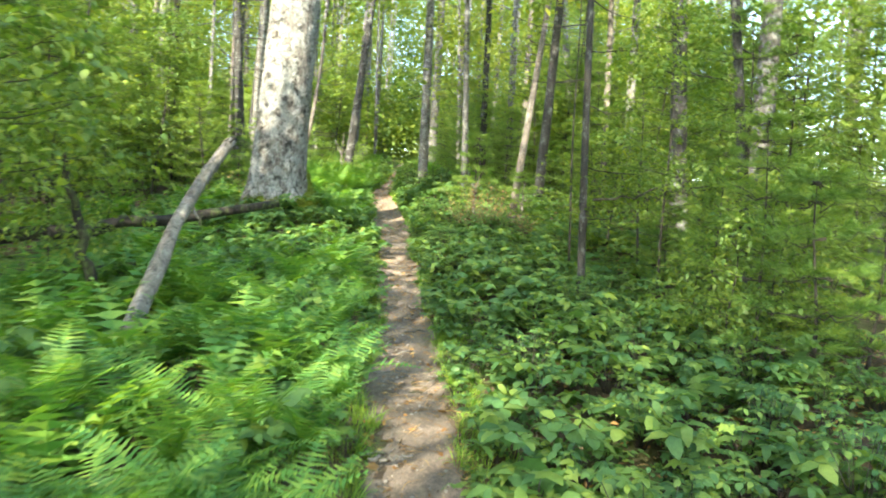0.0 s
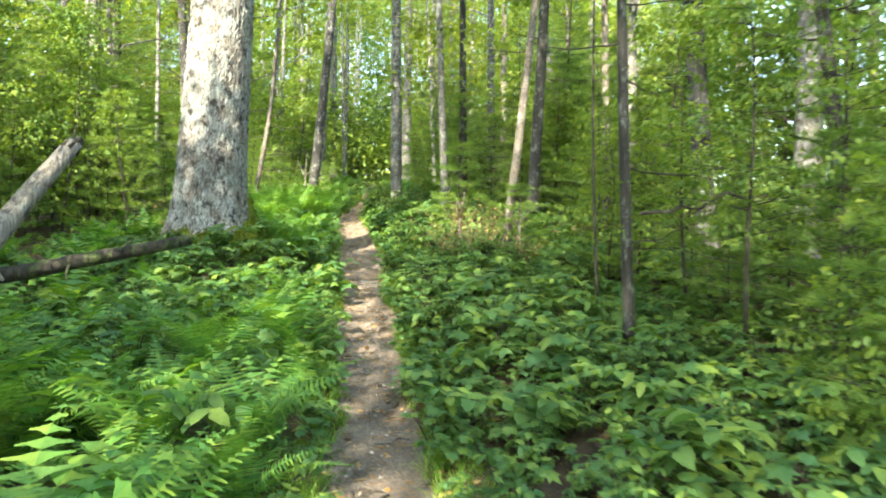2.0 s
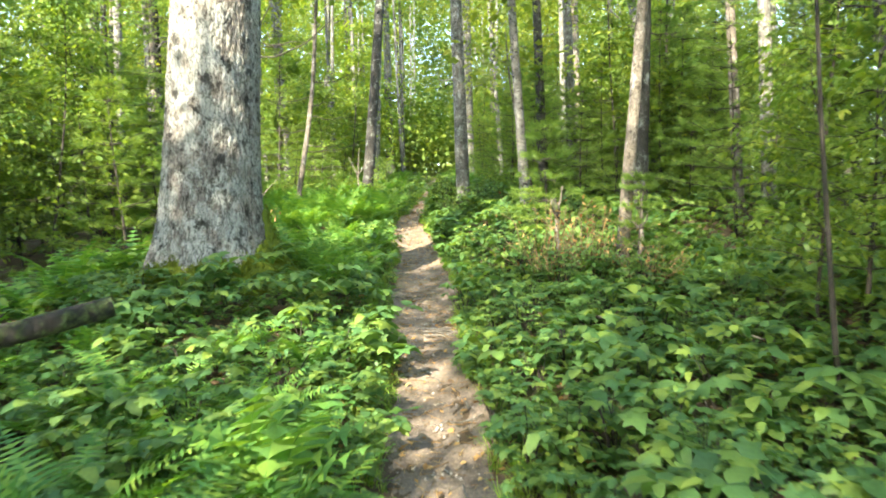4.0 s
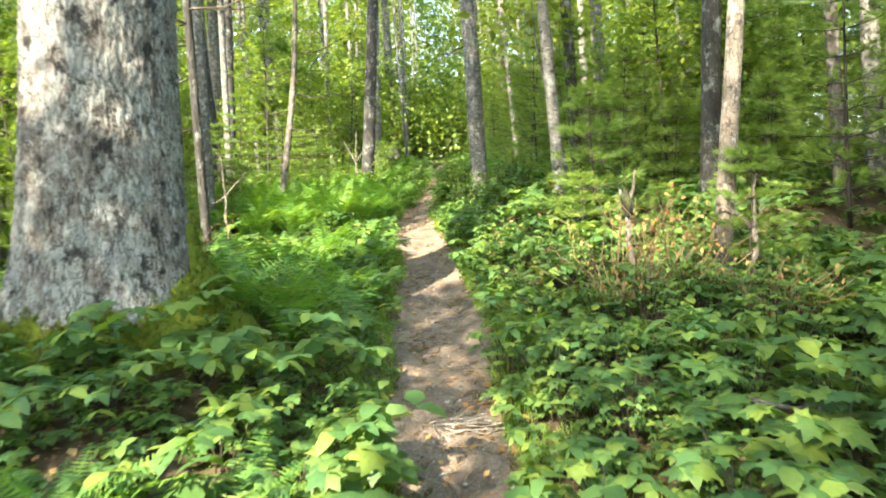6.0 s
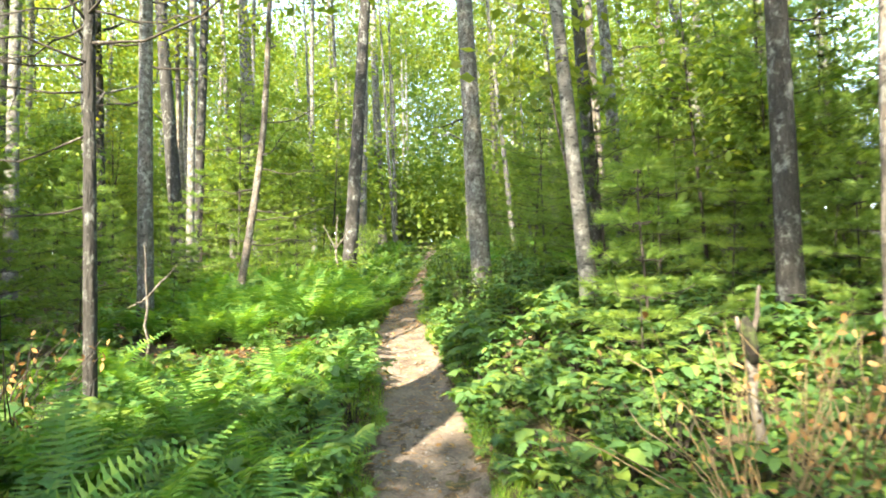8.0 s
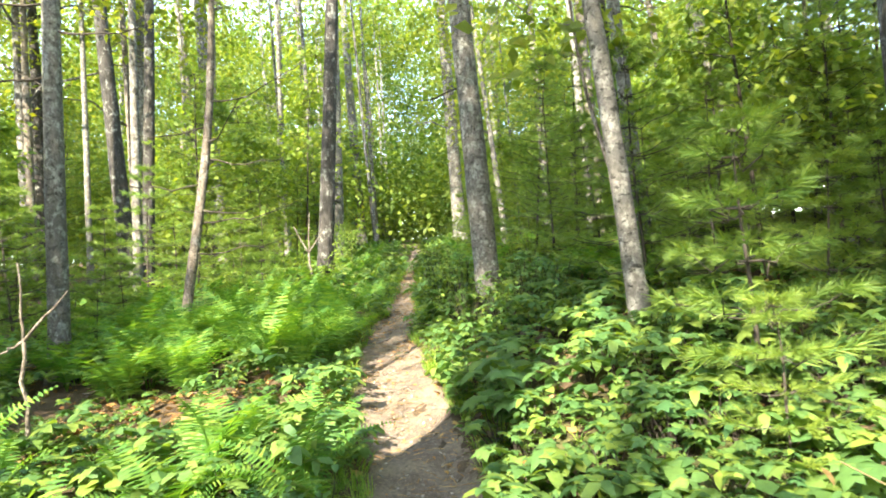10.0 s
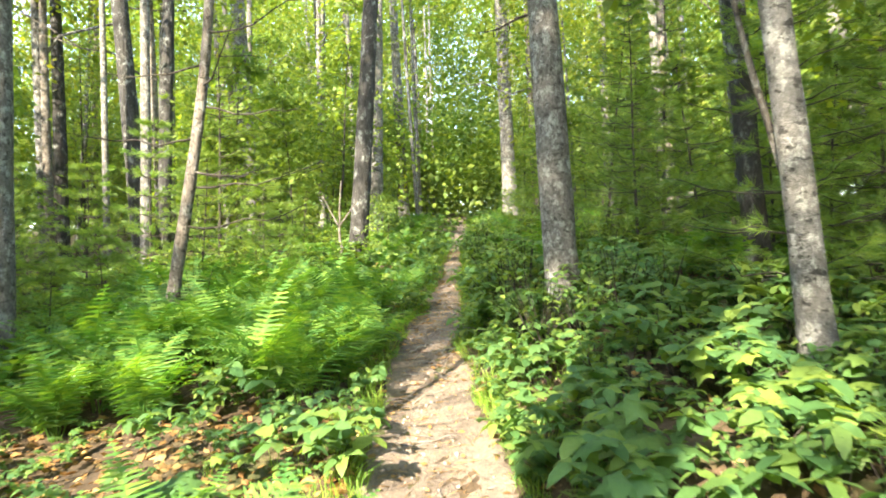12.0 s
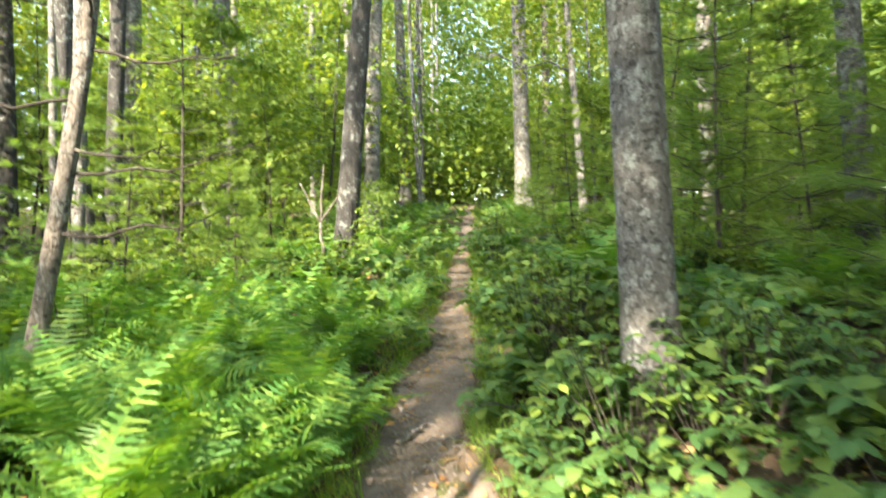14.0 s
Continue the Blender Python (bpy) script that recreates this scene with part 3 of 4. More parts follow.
great_pine(-1.84, 10.95)
GREY, DARK, PALE = "slender tree with grey lichen-flecked bark", "slim tree with dark furrowed bark", "slender birch-like tree with pale spotted bark"
tree(0.98, 17.65, 0.27, 17, (-0.008, 0), M_GREY, "straight grey-barked tree close beside the trail", seg=28, dead=((2.6, 150, 0.6),))
tree(1.92, 15.8, 0.17, 14, (-0.033, 0.0), M_PALE, PALE, seg=24)
tree(2.62, 17.8, 0.20, 15, (-0.014, 0), M_DARK, DARK)
tree(2.16, 16.1, 0.06, 3.4, (-0.15, 0.0), M_BROWN, "thin leaning brown sapling trunk beside a birch", lo=2.6, reach=0.7, count=10, limbs=2)
tree(2.36, 12.1, 0.145, 12, (0.118, 0.02), M_BROWN, "leaning brown tree with sunlit bark", dead=((3.3, 170, 0.7), (2.3, 60, 0.5)))
tree(3.54, 14.9, 0.24, 16, (0.055, 0), M_DARK, DARK, dead=((3.8, 200, 0.9), (3.0, 330, 0.6)))
tree(5.05, 14.7, 0.16, 14, (-0.015, 0), M_BROWN, "slim brown tree with sunlit bark")
tree(5.68, 15.0, 0.22, 15, (0.006, 0), M_GREY, GREY)
tree(3.87, 20.5, 0.25, 16, (-0.008, 0), M_GREY, GREY, dead=((4.3, 20, 1.6),))
tree(6.6, 22.0, 0.25, 16, (-0.13, 0), M_GREY, "grey tree that leans over the slope")
tree(2.28, 7.1, 0.095, 11, (-0.03, 0), M_DARK, "thin dark tree with bare dead side branches", lo=5.5, reach=1.6, count=60, dead=((1.0, 20, 0.6), (1.6, 0, 0.9), (2.3, 30, 1.0), (2.6, 190, 0.8), (2.9, 340, 0.9), (3.2, 160, 0.9), (3.5, 20, 0.8)))
tree(5.7, 12.0, 0.34, 17, (-0.06, 0), M_DARK, DARK, dead=((3.0, 200, 1.2),))
tree(6.3, 10.5, 0.38, 18, (0.03, 0), M_GREY, "stout grey tree among the saplings", dead=((2.6, 10, 1.2), (2.2, 190, 0.8)))
tree(4.35, 7.2, 0.13, 12, (-0.10, 0), M_DARK, "thin dark tree with bare dead side branches", lo=5.5, reach=1.6, count=60, dead=((2.0, 0, 0.9), (2.7, 180, 0.8), (3.1, 20, 0.9)))
tree(2.53, 8.5, 0.035, 5, (-0.02, 0), M_TWIG, "thin bare sapling stem", lo=3.6, reach=0.8, count=14, limbs=2)
conifer = tree(-2.06, 13.4, 0.092, 11, (-0.012, 0), M_DARK, "thin dark conifer trunk with bare dead side branches", lo=6, reach=1.6, count=60, dead=((1.6, 185, 1.0), (2.1, 170, 1.1), (2.6, 190, 1.2), (3.0, 10, 0.9), (3.1, 175, 1.3), (3.6, 200, 1.1), (3.9, 350, 1.2), (4.2, 170, 1.2), (2.4, 200, 1.3), (3.3, 190, 1.5), (4.6, 0, 1.6), (4.8, 180, 1.5), (2.9, 160, 1.0)))
for path in (((-0.05, 0.13, 2.75), (0.35, 0.10, 2.74), (0.75, 0.08, 2.90), (1.10, 0.05, 3.18), (1.45, 0.0, 3.42)),
             ((-0.05, 0.13, 2.95), (0.14, 0.08, 3.12), (0.30, 0.05, 3.36), (0.36, 0.0, 3.7)),
             ((-0.05, 0.13, 2.9), (-0.22, 0.10, 3.12), (-0.28, 0.08, 3.5)),
             ((-0.05, 0.10, 2.6), (-0.45, 0.05, 2.78), (-0.95, 0.0, 2.72))):
    part("dead_branch", tube(path, np.linspace(0.012, 0.004, len(path)), 6, 0.1), M_TWIG, conifer, "bare upswept dead branch")
tree(-3.4, 17.5, 0.21, 15, (-0.004, 0), M_GREY, GREY, dead=((3.2, 185, 1.2), (3.7, 350, 1.1), (4.0, 190, 1.4), (4.6, 350, 1.5), (5.2, 10, 1.8), (5.0, 180, 1.6)))
tree(-2.5, 18.3, 0.12, 8, (0.14, 0), M_BROWN, "thin crooked leaning tree with flaking mottled brown bark", lo=3.6, reach=1.5, count=40, limbs=4, wander=0.16, dead=((1.1, 340, 1.3), (1.45, 10, 1.2), (1.6, 330, 0.9), (1.9, 200, 1.0), (2.2, 10, 0.9), (2.4, 300, 1.3), (2.6, 190, 0.9), (2.9, 330, 1.2)))
tree(-5.25, 24.0, 0.34, 18, (-0.075, 0), M_DARK, "dark tree leaning away from its neighbour", dead=((5.0, 20, 1.6),))
tree(-5.1, 24.3, 0.26, 17, (0.042, 0), M_DARK, DARK)
tree(-1.46, 23.7, 0.32, 18, (0.094, 0), M_DARK, "leaning dark tree with furrowed bark beside the trail", seg=24, lo=8)
tree(-5.1, 30.0, 0.50, 20, (-0.03, 0), M_PALE, "thick pale sunlit trunk", lo=8)
tree(-1.53, 40.0, 0.48, 22, (0.0, 0), M_GREY, GREY, lo=9)
tree(2.17, 32.0, 0.46, 20, (0.006, 0), M_GREY, GREY, lo=9)
tree(-6.57, 28.0, 0.42, 19, (0.02, 0), M_GREY, GREY, lo=8)
tree(-5.02, 40.0, 0.36, 20, (0.04, 0), M_PALE, PALE, lo=9)
tree(-1.5, 27.5, 0.32, 20, (0.05, 0), M_PALE, "tall pale tree with a sunlit upper trunk", lo=9)

# Added out of view: their crowns shade the ground right of the trail.
for x, y in ((-5.6, 1.2), (-6.8, 5.2), (-4.6, -2.8), (-3.0, -5.5), (-8.2, 8.4)):
    tree(x, y, 0.3, 18, (0.0, 0.0), M_GREY, "added unseen grey-barked tree, its broad crown there to shade the slope", lo=8.0, reach=4.0, count=220, sprays=BIG_SPRAYS, group="forest trees")

# Unseen tree put on the sun's line so its crown darkens the pine's foot.
tree(-5.65, 3.45, 0.22, 9.7, (0.0, -0.05), M_GREY, "added unseen grey-barked tree, its thick crown there to shade the old pine", lo=5.9, reach=1.5, count=110, sprays=BIG_SPRAYS, group="forest trees")

# woods round about: slim trees, closer than they look through the leaves
taken = [(0.0, 0.0)]
made = 0
r2 = random.Random(5)
KINDS = [(M_GREY, GREY), (M_DARK, DARK), (M_BROWN, "slim brown-barked forest tree"), (M_PALE, PALE)]
while made < 130:
    y = r2.uniform(-24, 66)
    x = r2.uniform(-22, 22)
    off = x - float(np.interp(y, TY, TX))
    near = 7.5 if -3 < y < 20 else (2.2 if y > 24 else 3.0)
    if y < -3:
        near = 1.8
    if abs(off) < near or (abs(off) < 4 and 20 < y < 28) or any((x - a) ** 2 + (y - b) ** 2 < 4.5 for a, b in taken):
        continue
    taken.append((x, y))
    made += 1
    mat, lab = KINDS[r2.choice((0, 0, 1, 2, 2, 3))]
    far = y > 28
    # Unseen trees around the start, added with dense crowns to shade the trail.
    unseen_shade = -24 < y < 2 and -20 < x < 10
    tree(x, y, r2.uniform(0.14, 0.38), r2.uniform(13, 20), (r2.uniform(-0.05, 0.05), r2.uniform(-0.03, 0.03)), mat, lab,
         lo=r2.uniform(2.6, 5.5) if far else 6.0, reach=r2.uniform(2.4, 3.6), count=(140 if x < -9 else 190) if unseen_shade else (125 if far else 90), group="forest trees", limbs=5, seg=10,
         sprays=FAR_SPRAYS if far else (BIG_SPRAYS if unseen_shade else SPRAYS))

# trees that close the far end of the trail and the rise beside it
r3 = random.Random(11)
for k in range(10):
    x, y = r3.uniform(-11, -5.8), r3.uniform(19, 33)
    mat, lab = KINDS[r3.choice((0, 0, 1, 2, 3))]
    tree(x, y, r3.uniform(0.14, 0.3), r3.uniform(14, 19), (r3.uniform(-0.04, 0.04), 0), mat, lab, lo=r3.uniform(3.2, 5.5), reach=r3.uniform(2.6, 3.6), count=120, group="forest trees", limbs=5, seg=10, sprays=FAR_SPRAYS)

for k in range(16):
    x, y = r3.uniform(-4.5, 5.5), r3.uniform(31, 48)
    if abs(x - float(np.interp(y, TY, TX))) < 0.9:
        continue
    tree(x, y, r3.uniform(0.11, 0.2), r3.uniform(13, 17), (r3.uniform(-0.03, 0.03), 0), r3.choice((M_PALE, M_GREY, M_BROWN)), "slim straight bare trunk far up the trail", lo=9, reach=2.0, count=40, group="forest trees", limbs=3, seg=9, sprays=FAR_SPRAYS)

# ---- undergrowth ----
def pick(n, x0, x1, y0, y1, keep_off=0.32):
    """n places in a box of the plan, clear of the trail and of the great pine."""
    out = []
    while len(out) < n:
        x, y = rng.uniform(x0, x1), rng.uniform(y0, y1)
        u = x - float(trail_x(y))
        if abs(u) < keep_off + float(half_width(y)) or (x + 1.84) ** 2 + (y - 10.95) ** 2 < 0.36:
            continue
        if ((x + 1.75) / 1.0) ** 2 + ((y - 15.7) / 0.65) ** 2 < 1 and keep_off >= 0 and rng.uniform() < 0.75:
            continue
        out.append((x, y))
    return out


def fern_things(name, kinds, spots, label, mat, group, shortest=0.40, longest=0.66):
    first = []
    for k in range(kinds):
        ob = thing(name, (0, 0, -50), label, "fern", group)
        n = int(rng.integers(7, 10))
        for j in range(n):
            f = frond(rng.uniform(shortest, longest), 24, 3)
            a = j * 6.283 / n + rng.normal(0, 0.25)
            part("frond", moved(f, (math.cos(a) * 0.02, math.sin(a) * 0.02, 0), rng.normal(0, 0.15), rng.normal(-0.05, 0.16), a), mat, ob)
        first.append(ob)
    for k, (x, y) in enumerate(spots):
        if (x + 1.7) ** 2 + (y - 4.6) ** 2 < 0.14 or (x + 2.2) ** 2 + (y - 4.9) ** 2 < 0.12:
            continue
        ob = copy_thing(first[k % kinds], pose(x, y, float(land(x, y)) - 0.02, rng.normal(0, 5), rng.normal(0, 5), rng.uniform(0, 360)))
        size = rng.uniform(0.85, 1.25)
        ob.scale = (size, size, size)
    for ob in first:
        for c in list(ob.children):
            bpy.data.objects.remove(c)
        bpy.data.objects.remove(ob)


fern_things("fern", 5, pick(128, -3.0, -0.05, 1.0, 7.4, 0.22), "lush green fern with arching toothed fronds beside the trail", M_FERN, "ferns by the lower trail")
fern_things("fern", 4, pick(30, -2.4, -0.2, 6.6, 9.4, 0.18), "small green fern in a carpet of plants", M_FERN, "ferns by the lower trail", 0.34, 0.52)
fern_things("fern", 4, pick(18, -1.7, -0.5, 11.0, 12.6, 0.25) + pick(32, -2.8, -0.2, 12.2, 14.9, 0.25), "green fern half in shade beside the trail", M_FERN, "ferns past the pine")
fern_things("fern", 5, pick(36, -2.6, -0.4, 16.4, 18.0, 0.22) + pick(58, -3.6, -0.3, 16.8, 20.6, 0.22), "tall sunlit yellow-green fern beside the trail", M_FERN, "ferns by the upper trail", 0.52, 0.8)


def plant_things(name, made_of, spots, label, mat, group, lo=0.7, hi=1.2):
    first = []
    for stems, leaves in made_of:
        ob = thing(name, (0, 0, -50), label, "plant", group)
        tagged(part("stalk", stems, M_TWIG, ob), kind="stuff")
        tagged(part("foliage", leaves, mat, ob), kind="stuff")
        first.append(ob)
    for k, (x, y) in enumerate(spots):
        ob = copy_thing(first[int(rng.integers(len(first)))], pose(x, y, float(land(x, y)) - 0.01, rng.normal(0, 5), rng.normal(0, 5), rng.uniform(0, 360)))
        size = rng.uniform(lo, hi)
        ob.scale = (size, size, size)
    for ob in first:
        for c in list(ob.children):
            bpy.data.objects.remove(c)
        bpy.data.objects.remove(ob)


LOW = [herb(10, 0.22, 0.057, OVATE) for _ in range(3)] + [herb(8, 0.26, 0.072, MAPLE) for _ in range(2)] + [herb(12, 0.18, 0.045, OVATE, 2)]
SHRUB = [herb(22, 0.58, 0.066, OVATE, 2) for _ in range(3)]
BROAD = [herb(10, 0.30, 0.080, MAPLE) for _ in range(3)] + [herb(11, 0.28, 0.066, OVATE) for _ in range(2)]
plant_things("leafy_plant", LOW, pick(210, 0.4, 2.9, 1.5, 11.0, 0.03), "low leafy green woodland plant beside the trail", M_HERB, "plants right by the trail")
plant_things("shrub", SHRUB, pick(95, 0.75, 4.5, 1.8, 12.0, 0.25), "low leafy green shrub in the shade", M_HERB, "low shrubs", 0.42, 0.8)
plant_things("leafy_plant", LOW, pick(52, -2.8, -0.2, 6.8, 12.5, 0.03), "low leafy green woodland plant near the old pine", M_HERB, "plants near the pine")
plant_things("broadleaf_plant", BROAD, pick(90, 0.3, 3.0, 10.5, 17.5, 0.05), "broad-leaved green seedling beside the trail", M_HERB, "broad-leaved seedlings")
plant_things("broadleaf_plant", BROAD, pick(40, -3.0, -0.2, 11.5, 16.2, 0.08), "broad-leaved sunlit seedling beside the trail", M_HERB, "broad-leaved seedlings")
plant_things("shrub", SHRUB, pick(40, -5.0, -1.2, 18.5, 25.0, 0.2) + pick(36, 0.5, 4.0, 17.8, 26.0, 0.2), "leafy green shrub on the slope", M_UNDER, "shrubs on the slope")
plant_things("shrub", SHRUB, [(1.25, 11.5), (1.55, 11.35), (1.9, 11.5), (2.2, 11.45), (2.5, 11.6), (2.8, 11.8), (2.1, 11.9), (2.35, 12.3), (1.2, 12.4), (1.5, 12.6)], "tall leafy shrub round the dead stems", M_HERB, "shrubs round the dead stems", 0.65, 0.9)
plant_things("leafy_plant", LOW + BROAD, [(-2.6 + 0.075 * k + rng.normal(0, 0.08), 10.1 + rng.uniform(-0.45, 0.2)) for k in range(14)], "leafy green plant at the foot of the old pine", M_HERB, "plants near the pine", 0.9, 1.3)
plant_things("broadleaf_plant", BROAD, pick(26, 0.55, 2.2, 6.8, 10.8, 0.15) + pick(14, -1.6, -0.5, 6.8, 9.2, 0.2), "broad-leaved green seedling beside the trail", M_HERB, "broad-leaved seedlings", 0.9, 1.3)


def strewn(name, templates, spots, mat, label, category, lo=0.7, hi=1.3, tilt=0.1, dz=0.0):
    P = np.array(spots)
    P = np.column_stack([P, land(P[:, 0], P[:, 1]) + dz])
    n = len(P)
    R = euler_many(rng.normal(0, tilt, n), rng.normal(0, tilt, n), rng.uniform(0, 6.28, n))
    return solid(name, spread(templates, P, R, rng.uniform(lo, hi, n), rng.integers(0, len(templates), n)), mat, (0, 0, 0), label, category, kind="stuff")


carpet = pick(2900, -4, 4, 0.5, 26, 0.02) + pick(1100, -11, 11, 0, 34, 0.3) + pick(600, -2.2, 2.2, 20, 36, 0.05) + pick(700, 2.6, 8.0, 7, 18, 0.3)
carpet = [(x, y) for x, y in carpet if not (-3.4 < x < 0 and (y < 6.5 or 16.2 < y < 20.5)) or rng.uniform() < 0.3]
SIMPLE = [oval(0.62), oval(0.5, 0.3), oval(0.7, 0.1)]
TINY = [herb(7, 0.24, 0.075, SIMPLE) for _ in range(3)] + [herb(12, 0.13, 0.05, SIMPLE) for _ in range(3)] + [herb(5, 0.24, 0.10, MAPLE)]
strewn("undergrowth", [l for s_, l in TINY], carpet, M_HERB, "carpet of low green woodland plants", "undergrowth", 0.85, 1.7)
cover = pick(2600, -2.8, 2.8, 1.0, 21.0, -0.01) + pick(1500, 0.3, 3.4, 1.0, 18.5, -0.01) + pick(600, -2.8, -0.1, 6.6, 10.6, -0.01)
strewn("ground_cover", [l for s_, l in TINY], cover, M_HERB, "thick low green ground cover beside the trail", "undergrowth", 0.4, 0.85)
far_ferns = pick(240, -7, 7, 17, 33, 0.32) + pick(60, -5, -2.5, 1, 12, 0.1) + pick(60, -3.1, -0.4, 2.5, 8.0, 0.3) + pick(45, -3.9, -0.8, 17.6, 21.0, 0.3)
FAR_FERN = [joined([moved(frond(0.7, 10, 2), (0, 0, 0), 0, rng.normal(0, 0.15), j * 1.05 + rng.normal(0, 0.2)) for j in range(6)]) for _ in range(3)]
strewn("fern_patch", FAR_FERN, far_ferns, M_FERN, "patch of green ferns on the slope", "ferns", 0.7, 1.2)
blades = []
for _ in range(4):
    items = []
    for j in range(16):
        L, a = rng.uniform(0.10, 0.26), rng.uniform(0, 6.28)
        items.append(moved((np.array([(0, -0.003, 0), (0, 0.003, 0), (L * 0.25, -0.0025, L * 0.6), (L * 0.25, 0.0025, L * 0.6), (L * 0.75, 0, L * 0.75)]), np.array([(0, 1, 3), (0, 3, 2), (2, 3, 4)])), (rng.normal(0, 0.025), rng.normal(0, 0.025), 0), 0, rng.normal(0, 0.2), a))
    blades.append(joined(items))
verge = []
for y in np.arange(1.5, 28, 0.009):
    side = rng.choice([-1, 1])
    verge.append((float(trail_x(y)) + side * (float(half_width(y)) + abs(rng.normal(0.04, 0.22))), y))
strewn("verge_grass", blades, verge, M_GRASS, "thin tufts of grass along the trail's edge", "grass", 0.3, 0.8, 0.3)
fallen = pick(9000, -5, 5, 0.5, 24, -0.10) + pick(900, -2.8, -0.5, 15.0, 16.5, -0.1)
strewn("leaf_litter", [kite(0.07, 0.04), kite(0.05, 0.035), lobed(0.07)], fallen, M_RUST, "scattered dry brown fallen leaves", "leaf litter", 0.6, 1.3, 0.35, 0.012)
strewn("trail_litter", [kite(0.05, 0.03), kite(0.035, 0.02), lobed(0.045)], [(float(trail_x(y)) + rng.normal(0, 0.2), y) for y in rng.uniform(1, 26, 800)], M_RUST, "bits of dry leaf on the trail", "leaf litter", 0.5, 1.1, 0.3, 0.022)
needles_at = [(float(trail_x(y)) + rng.uniform(-1, 1) * 0.24, y) for y in rng.uniform(1, 26, 2600)]
strewn("needle_litter", [tube([(0, 0, 0), (0.04, 0.004, 0.002), (0.08, 0, 0)], [0.0016, 0.002, 0.0014], 3)], needles_at, M_RUST, "dry pine needles on the trail", "needle litter", 0.4, 1.3, 0.1, 0.018)
pebble = [moved((tube([(0, 0, -0.3), (0, 0, 0.0), (0, 0, 0.28)], [0.35, 0.55, 0.3], 6, 0.2)), size=0.03) for _ in range(3)]
strewn("pebbles", pebble, [(float(trail_x(y)) + rng.normal(0, 0.12), y) for y in rng.uniform(1, 24, 800)], M_STONE, "small stones and clods on the trail", "pebbles", 0.2, 0.85, 0.5, 0.014)
sticks = [tube(bent((0, 0, 0.006), (0.22, 0.02, 0.01), 5, 0.012), [0.004, 0.0045, 0.004, 0.003, 0.002], 4) for _ in range(3)]
strewn("fallen_twigs", sticks, [(float(trail_x(y)) + rng.normal(0, 0.2), y) for y in rng.uniform(2, 24, 150)] + pick(260, -3, 3, 1, 20, 0), M_DEAD, "broken twigs lying on the ground", "twigs", 0.4, 1.6, 0.05, 0.016)


# ---- saplings ----
def leaf_sapling(height, count, sprays):
    ob = thing("sapling", (0, 0, -50), "thin young tree with layered bright green leaves", "sapling", "leafy saplings")
    P = trunk_points(height, (rng.normal(0, 0.04), rng.normal(0, 0.04)), 0.06, 12)
    items = [tube(P, np.linspace(0.010 + 0.004 * height, 0.003, 12), 6)]
    places, heads = [], []
    for k in range(count):
        z = height * rng.uniform(0.22, 1.0)
        a = rng.uniform(0, 6.28)
        o = np.array([np.interp(z, P[:, 2], P[:, i]) for i in range(3)])
        L = (0.25 + 0.34 * height * (1.05 - z / height)) * rng.uniform(0.5, 1.0)
        e = o + np.array([math.cos(a) * L, math.sin(a) * L, 0.25 * L])
        items.append(tube(bent(o, e, 4, 0.03), [0.006, 0.005, 0.003, 0.002], 3, 0, False))
        for f in (0.55, 1.0):
            places.append(o + (e - o) * f)
            heads.append(a)
    part("stem", items[0], M_TWIG, ob)
    tagged(part("branchwork", joined(items[1:]), M_TWIG, ob), kind="stuff")
    n = len(places)
    R = euler_many(rng.normal(0, 0.15, n), rng.normal(0.1, 0.15, n), np.array(heads))
    part("foliage", spread(sprays, np.array(places), R, rng.uniform(0.6, 1.1, n), rng.integers(0, 4, n)), M_UNDER, ob)
    return ob


def pine_sapling(height, rings):
    ob = thing("pine_sapling", (0, 0, -50), "young white pine with soft long green needles", "pine sapling", "young pines")
    P = trunk_points(height, (rng.normal(0, 0.02), rng.normal(0, 0.02)), 0.02, 12)
    wood, at, R = [tube(P, np.linspace(0.008 + 0.006 * height, 0.004, 12), 6)], [], []
    for k in range(rings):
        z = height * (0.12 + 0.86 * k / (rings - 1))
        o = np.array([np.interp(z, P[:, 2], P[:, i]) for i in range(3)])
        m = 5
        a0 = rng.uniform(0, 6.28)
        for j in range(m):
            a = a0 + j * 6.28 / m + rng.normal(0, 0.2)
            L = max(0.12, 0.42 * height * (1.06 - z / height)) * rng.uniform(0.7, 1.1)
            L = min(L, 1.2 + 0.05 * height)
            e = o + np.array([math.cos(a) * L, math.sin(a) * L, 0.22 * L])
            B = bent(o, e, 6, 0.03, 0.03)
            wood.append(tube(B, np.linspace(0.007, 0.002, 6), 4, 0, False))
            steps = max(3, int(L / 0.14))
            for q in range(steps):
                f = 0.25 + 0.75 * q / (steps - 1)
                pos = o + (e - o) * f
                for side in (-1, 0, 1):
                    if side == 0 and q < steps - 1:
                        continue
                    at.append(pos + np.array([-math.sin(a), math.cos(a), 0.1]) * side * 0.05)
                    R.append((rng.normal(0, 0.5), -0.3 + rng.normal(0, 0.15), a + side * 0.75 + rng.normal(0, 0.2)))
    part("stem", wood[0], M_TWIG, ob)
    tagged(part("branchwork", joined(wood[1:]), M_TWIG, ob), kind="stuff")
    R = np.array(R)
    part("needles", spread(TUFTS, np.array(at), euler_many(R[:, 0], R[:, 1], R[:, 2]), rng.uniform(0.85, 1.3, len(at)), rng.integers(0, 4, len(at))), M_NEEDLE, ob)
    return ob


